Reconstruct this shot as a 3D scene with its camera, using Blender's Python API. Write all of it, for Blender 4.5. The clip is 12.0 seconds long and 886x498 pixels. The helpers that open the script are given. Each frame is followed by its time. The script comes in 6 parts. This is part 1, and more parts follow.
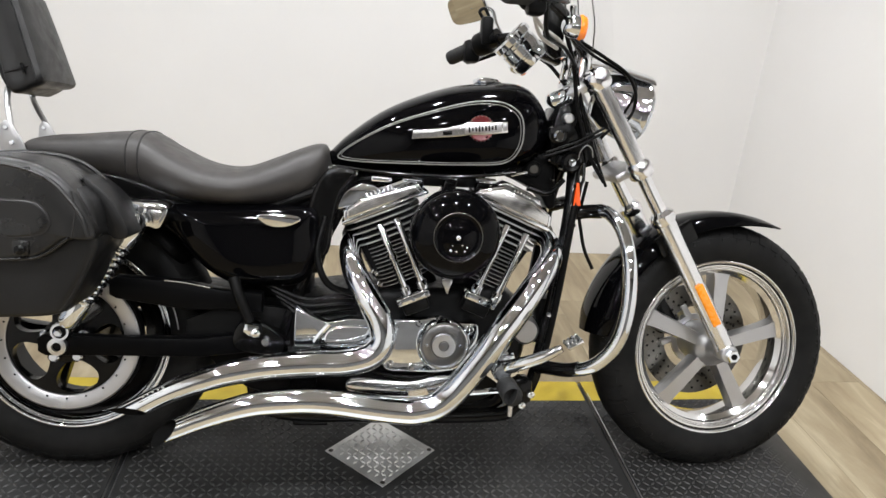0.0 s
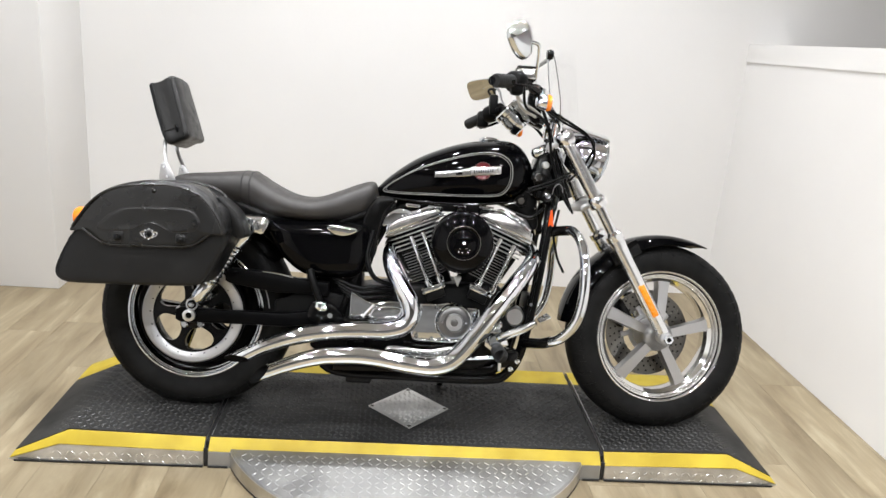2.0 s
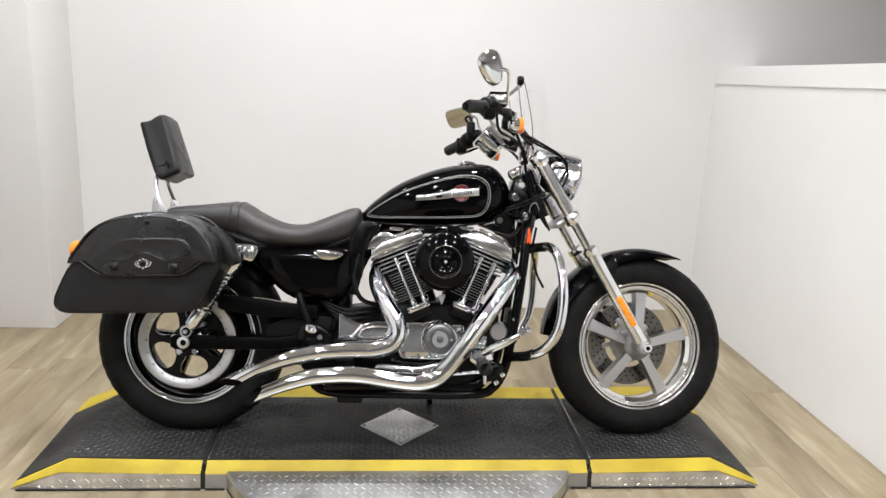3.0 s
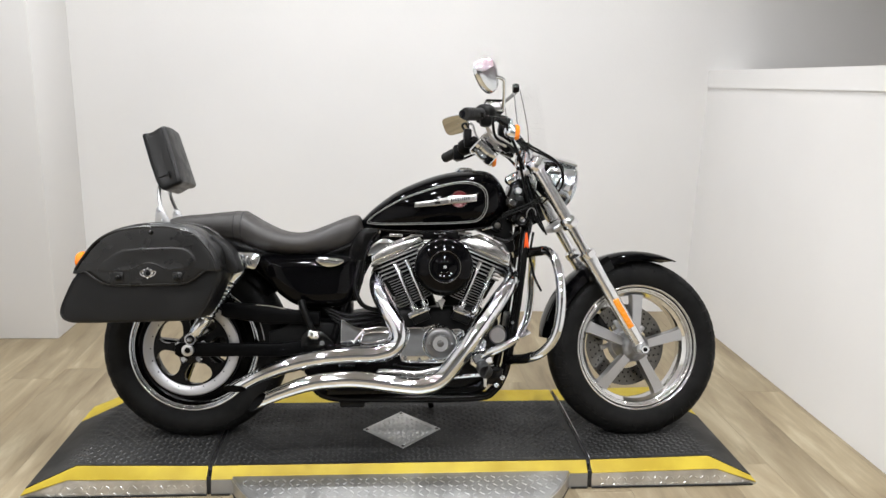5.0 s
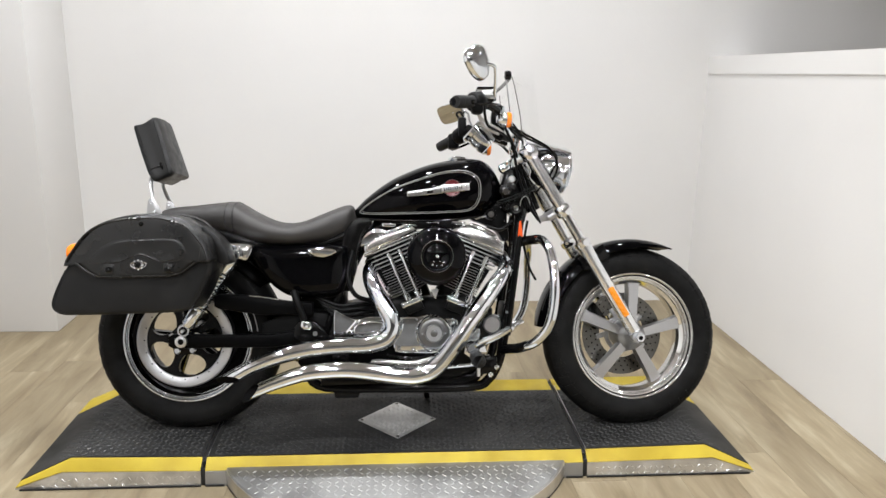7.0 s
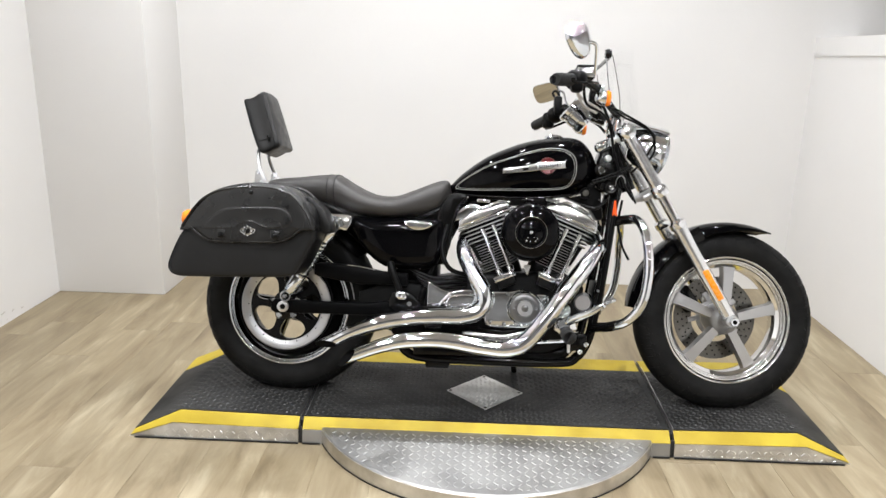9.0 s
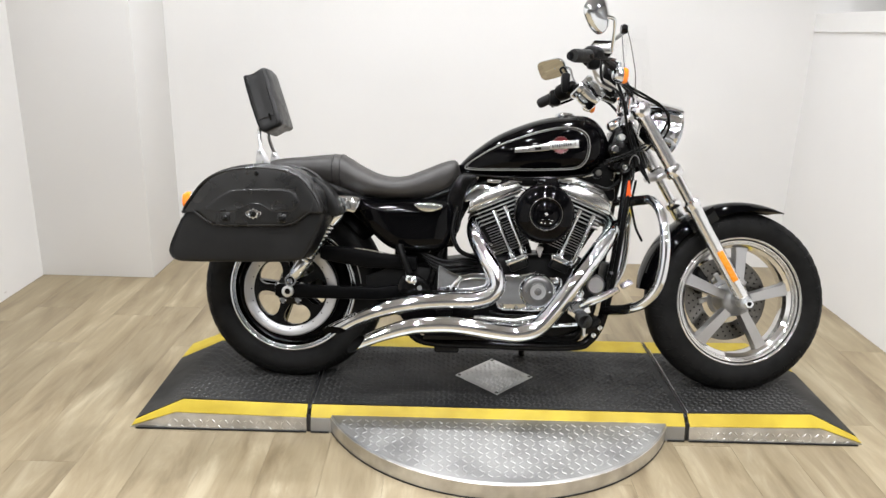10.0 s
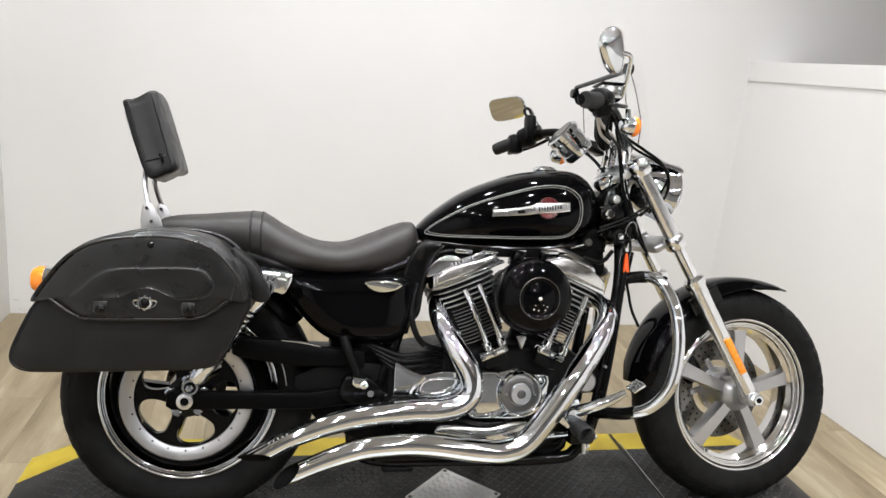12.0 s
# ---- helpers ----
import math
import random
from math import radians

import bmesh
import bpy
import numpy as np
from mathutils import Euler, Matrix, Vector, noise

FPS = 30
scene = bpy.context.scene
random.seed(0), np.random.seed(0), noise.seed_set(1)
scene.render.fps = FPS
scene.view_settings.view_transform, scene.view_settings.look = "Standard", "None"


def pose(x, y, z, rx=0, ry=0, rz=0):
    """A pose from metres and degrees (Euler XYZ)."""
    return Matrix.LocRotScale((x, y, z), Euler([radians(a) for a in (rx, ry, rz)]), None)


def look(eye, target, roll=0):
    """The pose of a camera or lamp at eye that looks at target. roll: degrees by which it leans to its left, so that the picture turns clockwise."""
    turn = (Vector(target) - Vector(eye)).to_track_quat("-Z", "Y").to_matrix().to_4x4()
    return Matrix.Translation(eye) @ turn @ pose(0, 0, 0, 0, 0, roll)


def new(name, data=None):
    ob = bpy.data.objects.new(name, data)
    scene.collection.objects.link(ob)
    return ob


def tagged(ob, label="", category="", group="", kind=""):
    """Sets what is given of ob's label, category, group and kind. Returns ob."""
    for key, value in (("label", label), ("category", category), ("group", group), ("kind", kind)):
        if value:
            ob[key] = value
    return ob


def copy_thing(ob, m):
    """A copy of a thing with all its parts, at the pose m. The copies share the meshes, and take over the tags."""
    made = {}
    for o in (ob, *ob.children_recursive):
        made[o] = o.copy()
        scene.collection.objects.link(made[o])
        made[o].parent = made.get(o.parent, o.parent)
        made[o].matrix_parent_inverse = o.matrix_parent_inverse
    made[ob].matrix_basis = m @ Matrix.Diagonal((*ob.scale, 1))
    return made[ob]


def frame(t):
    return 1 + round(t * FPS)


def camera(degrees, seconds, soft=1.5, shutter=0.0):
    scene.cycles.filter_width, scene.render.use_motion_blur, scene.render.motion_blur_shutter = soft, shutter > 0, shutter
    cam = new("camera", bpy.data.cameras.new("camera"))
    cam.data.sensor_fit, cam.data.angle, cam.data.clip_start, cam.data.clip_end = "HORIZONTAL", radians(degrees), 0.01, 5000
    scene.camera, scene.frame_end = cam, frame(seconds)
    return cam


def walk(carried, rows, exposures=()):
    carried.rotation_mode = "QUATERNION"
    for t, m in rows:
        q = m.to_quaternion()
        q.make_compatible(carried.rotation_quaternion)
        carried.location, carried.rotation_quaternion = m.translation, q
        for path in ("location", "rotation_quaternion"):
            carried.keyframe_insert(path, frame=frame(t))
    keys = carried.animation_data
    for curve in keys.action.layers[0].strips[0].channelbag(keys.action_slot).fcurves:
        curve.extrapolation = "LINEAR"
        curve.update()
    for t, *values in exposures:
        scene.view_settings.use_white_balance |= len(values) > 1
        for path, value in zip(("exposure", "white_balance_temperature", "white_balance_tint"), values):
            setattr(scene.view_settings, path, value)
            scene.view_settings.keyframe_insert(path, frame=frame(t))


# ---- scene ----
cam = camera(61.4, 12.0)
PATH = [
    (0, (0.131, -1.279, 1.253), (0.407, 0.557, 0.509), 5.0),
    (0.5, (0.161, -1.56, 1.277), (0.371, 0.306, 0.588), 5.0),
    (1, (0.09, -1.735, 1.288), (0.281, 0.153, 0.656), 3.7),
    (1.5, (0.076, -1.877, 1.309), (0.309, 0.018, 0.713), 3.2),
    (2, (0.138, -1.999, 1.332), (0.293, -0.091, 0.754), 4.7),
    (2.5, (0.164, -2.083, 1.322), (0.357, -0.164, 0.793), 2.8),
    (3, (0.167, -2.11, 1.311), (0.335, -0.177, 0.827), 2.5),
    (4.8, (0.159, -2.141, 1.328), (0.327, -0.202, 0.865), 2.0),
    (5, (0.159, -2.149, 1.321), (0.333, -0.213, 0.851), 1.7),
    (5.5, (0.167, -2.152, 1.314), (0.336, -0.216, 0.841), 1.7),
    (6, (0.172, -2.147, 1.315), (0.335, -0.217, 0.817), 1.9),
    (6.5, (0.189, -2.139, 1.313), (0.37, -0.212, 0.81), 1.4),
    (6.7, (0.212, -2.14, 1.311), (0.384, -0.211, 0.812), 1.3),
    (8.3, (0.196, -2.139, 1.323), (0.252, -0.192, 0.871), 1.4),
    (8.5, (0.161, -2.157, 1.317), (0.216, -0.207, 0.877), 2.2),
    (9, (0.159, -2.191, 1.295), (0.102, -0.266, 0.756), 1.4),
    (9.5, (0.097, -2.2, 1.29), (-0.1, -0.298, 0.704), 1.3),
    (10, (0.034, -2.119, 1.292), (0.051, -0.21, 0.693), 1.7),
    (10.5, (-0.084, -2.007, 1.287), (0.065, -0.087, 0.747), 0.3),
    (11, (-0.164, -1.882, 1.27), (0.082, 0.028, 0.73), 4.3),
    (11.5, (-0.172, -1.648, 1.283), (0.174, 0.27, 0.834), 4.2),
    (12, (-0.245, -1.5, 1.269), (0.179, 0.385, 0.754), 5.6),
]
EXPOSURES = [(0, -0.32), (1.5, -0.22), (2.5, -0.25), (3, -0.37), (4, -0.4), (5, -0.42), (6.5, -0.42), (8.5, -0.33), (9.2, -0.22), (11, -0.25), (12, -0.33)]
walk(cam, [(t, look(eye, target, roll)) for t, eye, target, roll in PATH], EXPOSURES)
LAMP_WATTS = 20.0

# ---------------------------------------------------------------- world and lamps
world = bpy.data.worlds.new("world")
scene.world = world
world.use_nodes = True
world.node_tree.nodes["Background"].inputs["Color"].default_value = (0.9, 0.95, 1.0, 1)
world.node_tree.nodes["Background"].inputs["Strength"].default_value = 0.02

ROOM_X0, ROOM_X1, ROOM_Y0, ROOM_Y1, ROOM_H = -1.922, 1.918, -5.0, 1.817, 2.9


# ---------------------------------------------------------------- materials
def material(name, base, rough=0.5, metal=0.0, coat=0.0, spec=0.5):
    m = bpy.data.materials.new(name)
    m.use_nodes = True
    p = m.node_tree.nodes["Principled BSDF"]
    p.inputs["Base Color"].default_value = (*base, 1)
    p.inputs["Roughness"].default_value = rough
    p.inputs["Metallic"].default_value = metal
    p.inputs["Coat Weight"].default_value = coat
    p.inputs["Coat Roughness"].default_value = 0.04
    p.inputs["Specular IOR Level"].default_value = spec
    return m


def node(m, kind, **values):
    n = m.node_tree.nodes.new(kind)
    for key, value in values.items():
        n.inputs[key].default_value = value
    return n


def join(m, a, out, b, inp):
    m.node_tree.links.new(a.outputs[out], b.inputs[inp])


def ramp(m, stops):
    r = m.node_tree.nodes.new("ShaderNodeValToRGB")
    while len(r.color_ramp.elements) < len(stops):
        r.color_ramp.elements.new(0.5)
    for e, (at, c) in zip(r.color_ramp.elements, stops):
        e.position = at
        e.color = (*c, 1) if isinstance(c, tuple) else (c, c, c, 1)
    return r


def worn(m, scale=40.0, rough=(0.3, 0.5), bump=0.0, bump_scale=200.0, distance=0.001, colours=None, colour_scale=6.0, stretch=(1, 1, 1)):
    """Roughness, relief and colour that vary over the surface at two scales."""
    p = m.node_tree.nodes["Principled BSDF"]
    co = node(m, "ShaderNodeTexCoord")
    mp = node(m, "ShaderNodeMapping")
    mp.inputs["Scale"].default_value = stretch
    join(m, co, "Object", mp, "Vector")
    n = node(m, "ShaderNodeTexNoise", Scale=scale, Detail=5.0)
    join(m, mp, "Vector", n, "Vector")
    r = ramp(m, [(0.3, rough[0]), (0.7, rough[1])])
    join(m, n, "Fac", r, "Fac")
    join(m, r, "Color", p, "Roughness")
    if bump:
        f = node(m, "ShaderNodeTexNoise", Scale=bump_scale, Detail=3.0)
        join(m, mp, "Vector", f, "Vector")
        b = node(m, "ShaderNodeBump", Strength=bump, Distance=distance)
        join(m, f, "Fac", b, "Height")
        join(m, b, "Normal", p, "Normal")
    if colours:
        f = node(m, "ShaderNodeTexNoise", Scale=colour_scale, Detail=6.0)
        join(m, mp, "Vector", f, "Vector")
        c = ramp(m, [(0.35, colours[0]), (0.65, colours[1])])
        join(m, f, "Fac", c, "Fac")
        join(m, c, "Color", p, "Base Color")
    return m


BLACK_PAINT = worn(material("black_paint", (0.0012, 0.0012, 0.0015), 0.06, spec=0.11), 30, (0.03, 0.07))
CHROME = worn(material("chrome", (0.75, 0.78, 0.815), 0.05, 1.0), 25, (0.02, 0.07))
POLISHED = worn(material("polished_aluminium", (0.72, 0.72, 0.71), 0.2, 1.0), 60, (0.12, 0.24), 0.05, 300)
TIMER = worn(material("grey_brushed_metal", (0.22, 0.22, 0.22), 0.35, 1.0), 60, (0.28, 0.4))
CAST = worn(material("cast_wheel_aluminium", (0.45, 0.45, 0.455), 0.38, 1.0), 50, (0.30, 0.44), 0.05, 400)
RIM = worn(material("polished_rim", (0.74, 0.74, 0.74), 0.07, 1.0), 40, (0.05, 0.10), 0.03, 200)
BRIGHT = worn(material("bright_chrome", (0.80, 0.81, 0.83), 0.12, 1.0), 40, (0.08, 0.15))
BAG = worn(material("bag_leather", (0.005, 0.005, 0.005), 0.45, spec=0.30), 22, (0.34, 0.50), 0.35, 320, 0.0007, ((0.0028, 0.0028, 0.0029), (0.0058, 0.0058, 0.0058)), 9)
SEAM = material("seam_thread", (0.006, 0.005, 0.005), 0.6)
LID = worn(material("lid_leather", (0.005, 0.005, 0.005), 0.30, spec=0.48), 16, (0.22, 0.40), 0.3, 320, 0.0006, ((0.0034, 0.0034, 0.0034), (0.0068, 0.0067, 0.0066)), 9)
# Near black that puts the shade inside pipe ends and holes into the colour.
HOLLOW_SHADE = material("hollow_shade", (0.002, 0.002, 0.002), 0.8, spec=0.1)
SATIN = worn(material("satin_aluminium", (0.66, 0.665, 0.675), 0.34, 1.0), 50, (0.27, 0.40), 0.05, 400)
FORK = worn(material("polished_fork_aluminium", (0.82, 0.83, 0.85), 0.22, 1.0), 50, (0.17, 0.27), 0.04, 400)
DISC_STEEL = worn(material("brake_disc_steel", (0.12, 0.115, 0.105), 0.35, 1.0), 80, (0.25, 0.4))
TYRE = worn(material("tyre_rubber", (0.012, 0.012, 0.012), 0.7, spec=0.14), 30, (0.5, 0.75), 0.25, 350, 0.001, ((0.0036, 0.0036, 0.0036), (0.0075, 0.0074, 0.0072)), 12)
RUBBER = worn(material("grip_rubber", (0.015, 0.015, 0.015), 0.6, spec=0.3), 60, (0.5, 0.7), 0.2, 500)
SEAT = worn(material("seat_vinyl", (0.024, 0.022, 0.021), 0.45, spec=0.5), 35, (0.44, 0.60), 0.35, 420, 0.0006, ((0.017, 0.0152, 0.0138), (0.029, 0.0258, 0.0235)), 6)
LEATHER = worn(material("black_leather", (0.013, 0.013, 0.013), 0.42, spec=0.32), 30, (0.28, 0.46), 0.4, 330, 0.0008, ((0.005, 0.005, 0.005), (0.009, 0.0088, 0.0086)), 10)
PLASTIC = worn(material("black_plastic", (0.003, 0.003, 0.003), 0.4, spec=0.1), 40, (0.30, 0.45), 0.1, 500)
WRINKLE = worn(material("wrinkle_black", (0.003, 0.003, 0.003), 0.45, spec=0.12), 60, (0.38, 0.55), 0.5, 700, 0.0005)
GLOSS_BLACK = worn(material("gloss_black", (0.003, 0.003, 0.003), 0.15, spec=0.18), 30, (0.10, 0.22))
FIN = worn(material("finned_black", (0.003, 0.003, 0.003), 0.4, spec=0.12), 60, (0.35, 0.5))
FIN_EDGE = worn(material("machined_fin_edge", (0.52, 0.52, 0.515), 0.4, 1.0), 60, (0.36, 0.5))
ORANGE = material("amber_lens", (0.95, 0.24, 0.015), 0.18, coat=0.6)
REFLECTOR = worn(material("amber_reflector", (0.80, 0.25, 0.012), 0.25, coat=0.4), 90, (0.2, 0.35), 0.3, 900)
RED = material("red_reflector", (0.75, 0.09, 0.012), 0.25, coat=0.3)
BADGE_RED = material("badge_red", (0.12, 0.009, 0.014), 0.3, coat=0.3)
STRIPE = material("tank_pinstripe", (0.20, 0.197, 0.19), 0.4, 0.3)
CABLE = material("cable_black", (0.003, 0.003, 0.003), 0.3, spec=0.09)
ARM_BLACK = worn(material("satin_black_arm", (0.002, 0.002, 0.0022), 0.4, spec=0.05), 40, (0.32, 0.5), 0.1, 400)
WIRE = material("clear_hose", (0.55, 0.53, 0.50), 0.4)


GLASS = bpy.data.materials.new("clear_glass")
GLASS.use_nodes = True
g = GLASS.node_tree.nodes["Principled BSDF"]
g.inputs["Base Color"].default_value = (0.97, 0.98, 0.98, 1)
g.inputs["Roughness"].default_value = 0.02
g.inputs["Transmission Weight"].default_value = 1.0
g.inputs["IOR"].default_value = 1.45
SHIELD = bpy.data.materials.new("clear_windshield")
SHIELD.use_nodes = True
s_out = SHIELD.node_tree.nodes["Material Output"]
s_tr = node(SHIELD, "ShaderNodeBsdfTransparent")
s_gl = node(SHIELD, "ShaderNodeBsdfGlossy", Roughness=0.03)
s_mx = node(SHIELD, "ShaderNodeMixShader")
s_mx.inputs[0].default_value = 0.03
SHIELD.node_tree.links.new(s_tr.outputs[0], s_mx.inputs[1])
SHIELD.node_tree.links.new(s_gl.outputs[0], s_mx.inputs[2])
SHIELD.node_tree.links.new(s_mx.outputs[0], s_out.inputs["Surface"])
MIRROR = material("mirror_glass", (0.62, 0.61, 0.58), 0.02, 1.0)

WALL = worn(material("white_wall_paint", (0.80, 0.79, 0.775), 0.6, spec=0.25), 3, (0.5, 0.65), 0.12, 90, 0.002, ((0.70, 0.692, 0.68), (0.73, 0.722, 0.71)), 1.2)
# For the unseen wall behind the camera, toned for what the chrome reflects.
GREY_WALL = worn(material("grey_wall_paint", (0.17, 0.168, 0.165), 0.7), 3, (0.6, 0.75), 0.1, 90, 0.002, ((0.15, 0.148, 0.145), (0.19, 0.188, 0.185)), 1.0)
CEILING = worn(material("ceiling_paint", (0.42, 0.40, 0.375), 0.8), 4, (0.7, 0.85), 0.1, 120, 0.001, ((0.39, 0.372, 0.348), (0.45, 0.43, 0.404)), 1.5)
MAT = worn(material("black_rubber_mat", (0.018, 0.018, 0.018), 0.55, spec=0.25), 8, (0.42, 0.62), 0.2, 150, 0.001, ((0.009, 0.009, 0.009), (0.024, 0.024, 0.023)), 3.0)
MAT_TREAD = worn(material("worn_rubber_tread", (0.02, 0.02, 0.02), 0.4, spec=0.45), 8, (0.30, 0.55), 0.1, 150, 0.001, ((0.012, 0.012, 0.012), (0.038, 0.037, 0.036)), 3.0)
YELLOW = worn(material("yellow_safety_tape", (0.48, 0.34, 0.014), 0.5, spec=0.25), 20, (0.45, 0.62), 0.1, 120, 0.001, ((0.355, 0.255, 0.022), (0.46, 0.35, 0.034)), 7)
TREAD_PLATE = worn(material("aluminium_tread_plate", (0.5, 0.5, 0.5), 0.45, 0.9), 12, (0.42, 0.58), 0.1, 200, 0.001, ((0.30, 0.298, 0.292), (0.44, 0.437, 0.425)), 6)
BRIGHT_PLATE = worn(material("bright_tread_plate", (0.7, 0.7, 0.7), 0.5, 0.9), 14, (0.42, 0.6), 0.1, 200, 0.001, ((0.58, 0.58, 0.57), (0.78, 0.78, 0.77)), 9)
RAMP_PLATE = worn(material("ramp_tread_plate", (0.55, 0.54, 0.52), 0.38, 0.95), 12, (0.32, 0.48), 0.1, 200, 0.001, ((0.50, 0.49, 0.47), (0.74, 0.73, 0.71)), 14)
FRAME_WOOD = worn(material("dark_weathered_wood", (0.05, 0.042, 0.035), 0.6), 25, (0.5, 0.75), 0.4, 60, 0.002, ((0.008, 0.007, 0.006), (0.06, 0.05, 0.04)), 9, (4, 4, 0.6))
MESH_WHITE = material("white_wire", (0.75, 0.77, 0.80), 0.4)
MESH_BACK = material("blue_grey_backing", (0.25, 0.31, 0.42), 0.6)

# wood floor: grain along y, tone by plank
PLANK = material("oak_vinyl_plank", (0.4, 0.3, 0.19), 0.4)
p = PLANK.node_tree.nodes["Principled BSDF"]
co, info = node(PLANK, "ShaderNodeTexCoord"), node(PLANK, "ShaderNodeObjectInfo")
shift = node(PLANK, "ShaderNodeVectorMath")
shift.operation = "MULTIPLY_ADD"
shift.inputs[1].default_value = (1, 1, 1)
spread = node(PLANK, "ShaderNodeVectorMath")
spread.operation = "SCALE"
spread.inputs[0].default_value = (13.0, 37.0, 5.0)
join(PLANK, info, "Random", spread, "Scale")
join(PLANK, co, "Object", shift, 0)
PLANK.node_tree.links.new(spread.outputs[0], shift.inputs[2])
mp = node(PLANK, "ShaderNodeMapping")
mp.inputs["Scale"].default_value = (5.5, 0.95, 1)
PLANK.node_tree.links.new(shift.outputs[0], mp.inputs["Vector"])
grain = node(PLANK, "ShaderNodeTexNoise", Scale=2.2, Detail=8.0, Roughness=0.6, Distortion=0.6)
join(PLANK, mp, "Vector", grain, "Vector")
tone = ramp(PLANK, [(0.28, (0.135, 0.099, 0.058)), (0.43, (0.210, 0.166, 0.101)), (0.56, (0.262, 0.214, 0.136)), (0.70, (0.360, 0.308, 0.210))])
fine_map = node(PLANK, "ShaderNodeMapping")
fine_map.inputs["Scale"].default_value = (46.0, 2.2, 1)
PLANK.node_tree.links.new(shift.outputs[0], fine_map.inputs["Vector"])
fine = node(PLANK, "ShaderNodeTexNoise", Scale=2.0, Detail=4.0, Roughness=0.55)
join(PLANK, fine_map, "Vector", fine, "Vector")
blend = node(PLANK, "ShaderNodeMix")
blend.inputs["Factor"].default_value = 0.10
join(PLANK, grain, "Fac", blend, "A")
join(PLANK, fine, "Fac", blend, "B")
join(PLANK, blend, "Result", tone, "Fac")
hsv = node(PLANK, "ShaderNodeHueSaturation")
val = node(PLANK, "ShaderNodeMapRange")
val.inputs["To Min"].default_value, val.inputs["To Max"].default_value = 0.90, 1.08
join(PLANK, info, "Random", val, "Value")
join(PLANK, val, "Result", hsv, "Value")
join(PLANK, tone, "Color", hsv, "Color")
join(PLANK, hsv, "Color", p, "Base Color")
p.inputs["Specular IOR Level"].default_value = 0.35
gr = ramp(PLANK, [(0.3, 0.40), (0.7, 0.55)])
join(PLANK, grain, "Fac", gr, "Fac")
join(PLANK, gr, "Color", p, "Roughness")
bp = node(PLANK, "ShaderNodeBump", Strength=0.12, Distance=0.001)
join(PLANK, grain, "Fac", bp, "Height")
join(PLANK, bp, "Normal", p, "Normal")
JOINT = material("floor_joint", (0.175, 0.138, 0.085), 0.7)

LAMP = bpy.data.materials.new("lamp_glow")
LAMP.use_nodes = True
e = node(LAMP, "ShaderNodeEmission", Strength=30.0)
e.inputs["Color"].default_value = (1.0, 0.95, 0.88, 1)
LAMP.node_tree.links.new(e.outputs[0], LAMP.node_tree.nodes["Material Output"].inputs["Surface"])


# ---------------------------------------------------------------- mesh helpers
def finish(name, bm, mat, smooth=40):
    me = bpy.data.meshes.new(name)
    bmesh.ops.recalc_face_normals(bm, faces=bm.faces)
    bm.to_mesh(me)
    bm.free()
    for one in (mat if isinstance(mat, (list, tuple)) else (mat,)):
        me.materials.append(one)
    me.shade_smooth()
    me.set_sharp_from_angle(angle=radians(smooth))
    return new(name, me)


def part(name, bm, mat, parent, label="", smooth=40):
    ob = finish(name, bm, mat, smooth)
    ob.parent = parent
    if label:
        tagged(ob, label)
    return ob


def structure(name, bm, mat, label):
    return tagged(finish(name, bm, mat, 30), label, name.split("_")[0], kind="structure")


def spline(pts, steps=6):
    """Points along a smooth curve through pts (Catmull-Rom)."""
    v = [Vector(q) for q in pts]
    if len(v) < 3:
        return v
    v = [2 * v[0] - v[1], *v, 2 * v[-1] - v[-2]]
    out = []
    for a, b, c, d in zip(v, v[1:], v[2:], v[3:]):
        for k in range(steps):
            t = k / steps
            out.append(0.5 * (2 * b + (c - a) * t + (2 * a - 5 * b + 4 * c - d) * t * t + (3 * b - a - 3 * c + d) * t ** 3))
    return out + [v[-2]]


def stitch(bm, rings, closed=True, caps=True):
    """Faces between rings of vertices that have the same count."""
    n = len(rings[0])
    for a, b in zip(rings, rings[1:]):
        for k in range(n if closed else n - 1):
            bm.faces.new((a[k], a[(k + 1) % n], b[(k + 1) % n], b[k]))
    if caps:
        bm.faces.new(rings[0][::-1])
        bm.faces.new(rings[-1])
    return bm


def tube(pts, r, n=16, steps=6, bm=None, flat=1.0):
    """A round bar along a smooth curve; r a number or one for each point."""
    bm = bm or bmesh.new()
    line = spline(pts, steps)
    radii = [r] * len(line) if not isinstance(r, (list, tuple)) else np.interp(np.linspace(0, len(r) - 1, len(line)), range(len(r)), r).tolist()
    way = (line[1] - line[0]).normalized()
    side = way.orthogonal().normalized()
    rings = []
    for k, q in enumerate(line):
        way = (line[min(k + 1, len(line) - 1)] - line[max(k - 1, 0)]).normalized()
        side = (side - way * side.dot(way)).normalized()
        up = way.cross(side)
        rings.append([bm.verts.new(q + radii[k] * (math.cos(a) * side + flat * math.sin(a) * up)) for a in (2 * math.pi * j / n for j in range(n))])
    return stitch(bm, rings)


def lathe(profile, centre, axis="y", n=48, bm=None, caps=True):
    """A turned shape: profile of (radius, place along the axis); a direction may stand for the axis."""
    bm = bm or bmesh.new()
    way = Vector({"x": (1, 0, 0), "y": (0, 1, 0), "z": (0, 0, 1)}[axis] if isinstance(axis, str) else axis).normalized()
    u = way.orthogonal().normalized() if not isinstance(axis, str) else Vector({"x": (0, 1, 0), "y": (1, 0, 0), "z": (1, 0, 0)}[axis])
    w = way.cross(u)
    c = Vector(centre)
    rings = [[bm.verts.new(c + way * h + max(r, 1e-4) * (math.cos(a) * u + math.sin(a) * w)) for a in (2 * math.pi * j / n for j in range(n))] for r, h in profile]
    return stitch(bm, rings, caps=caps)


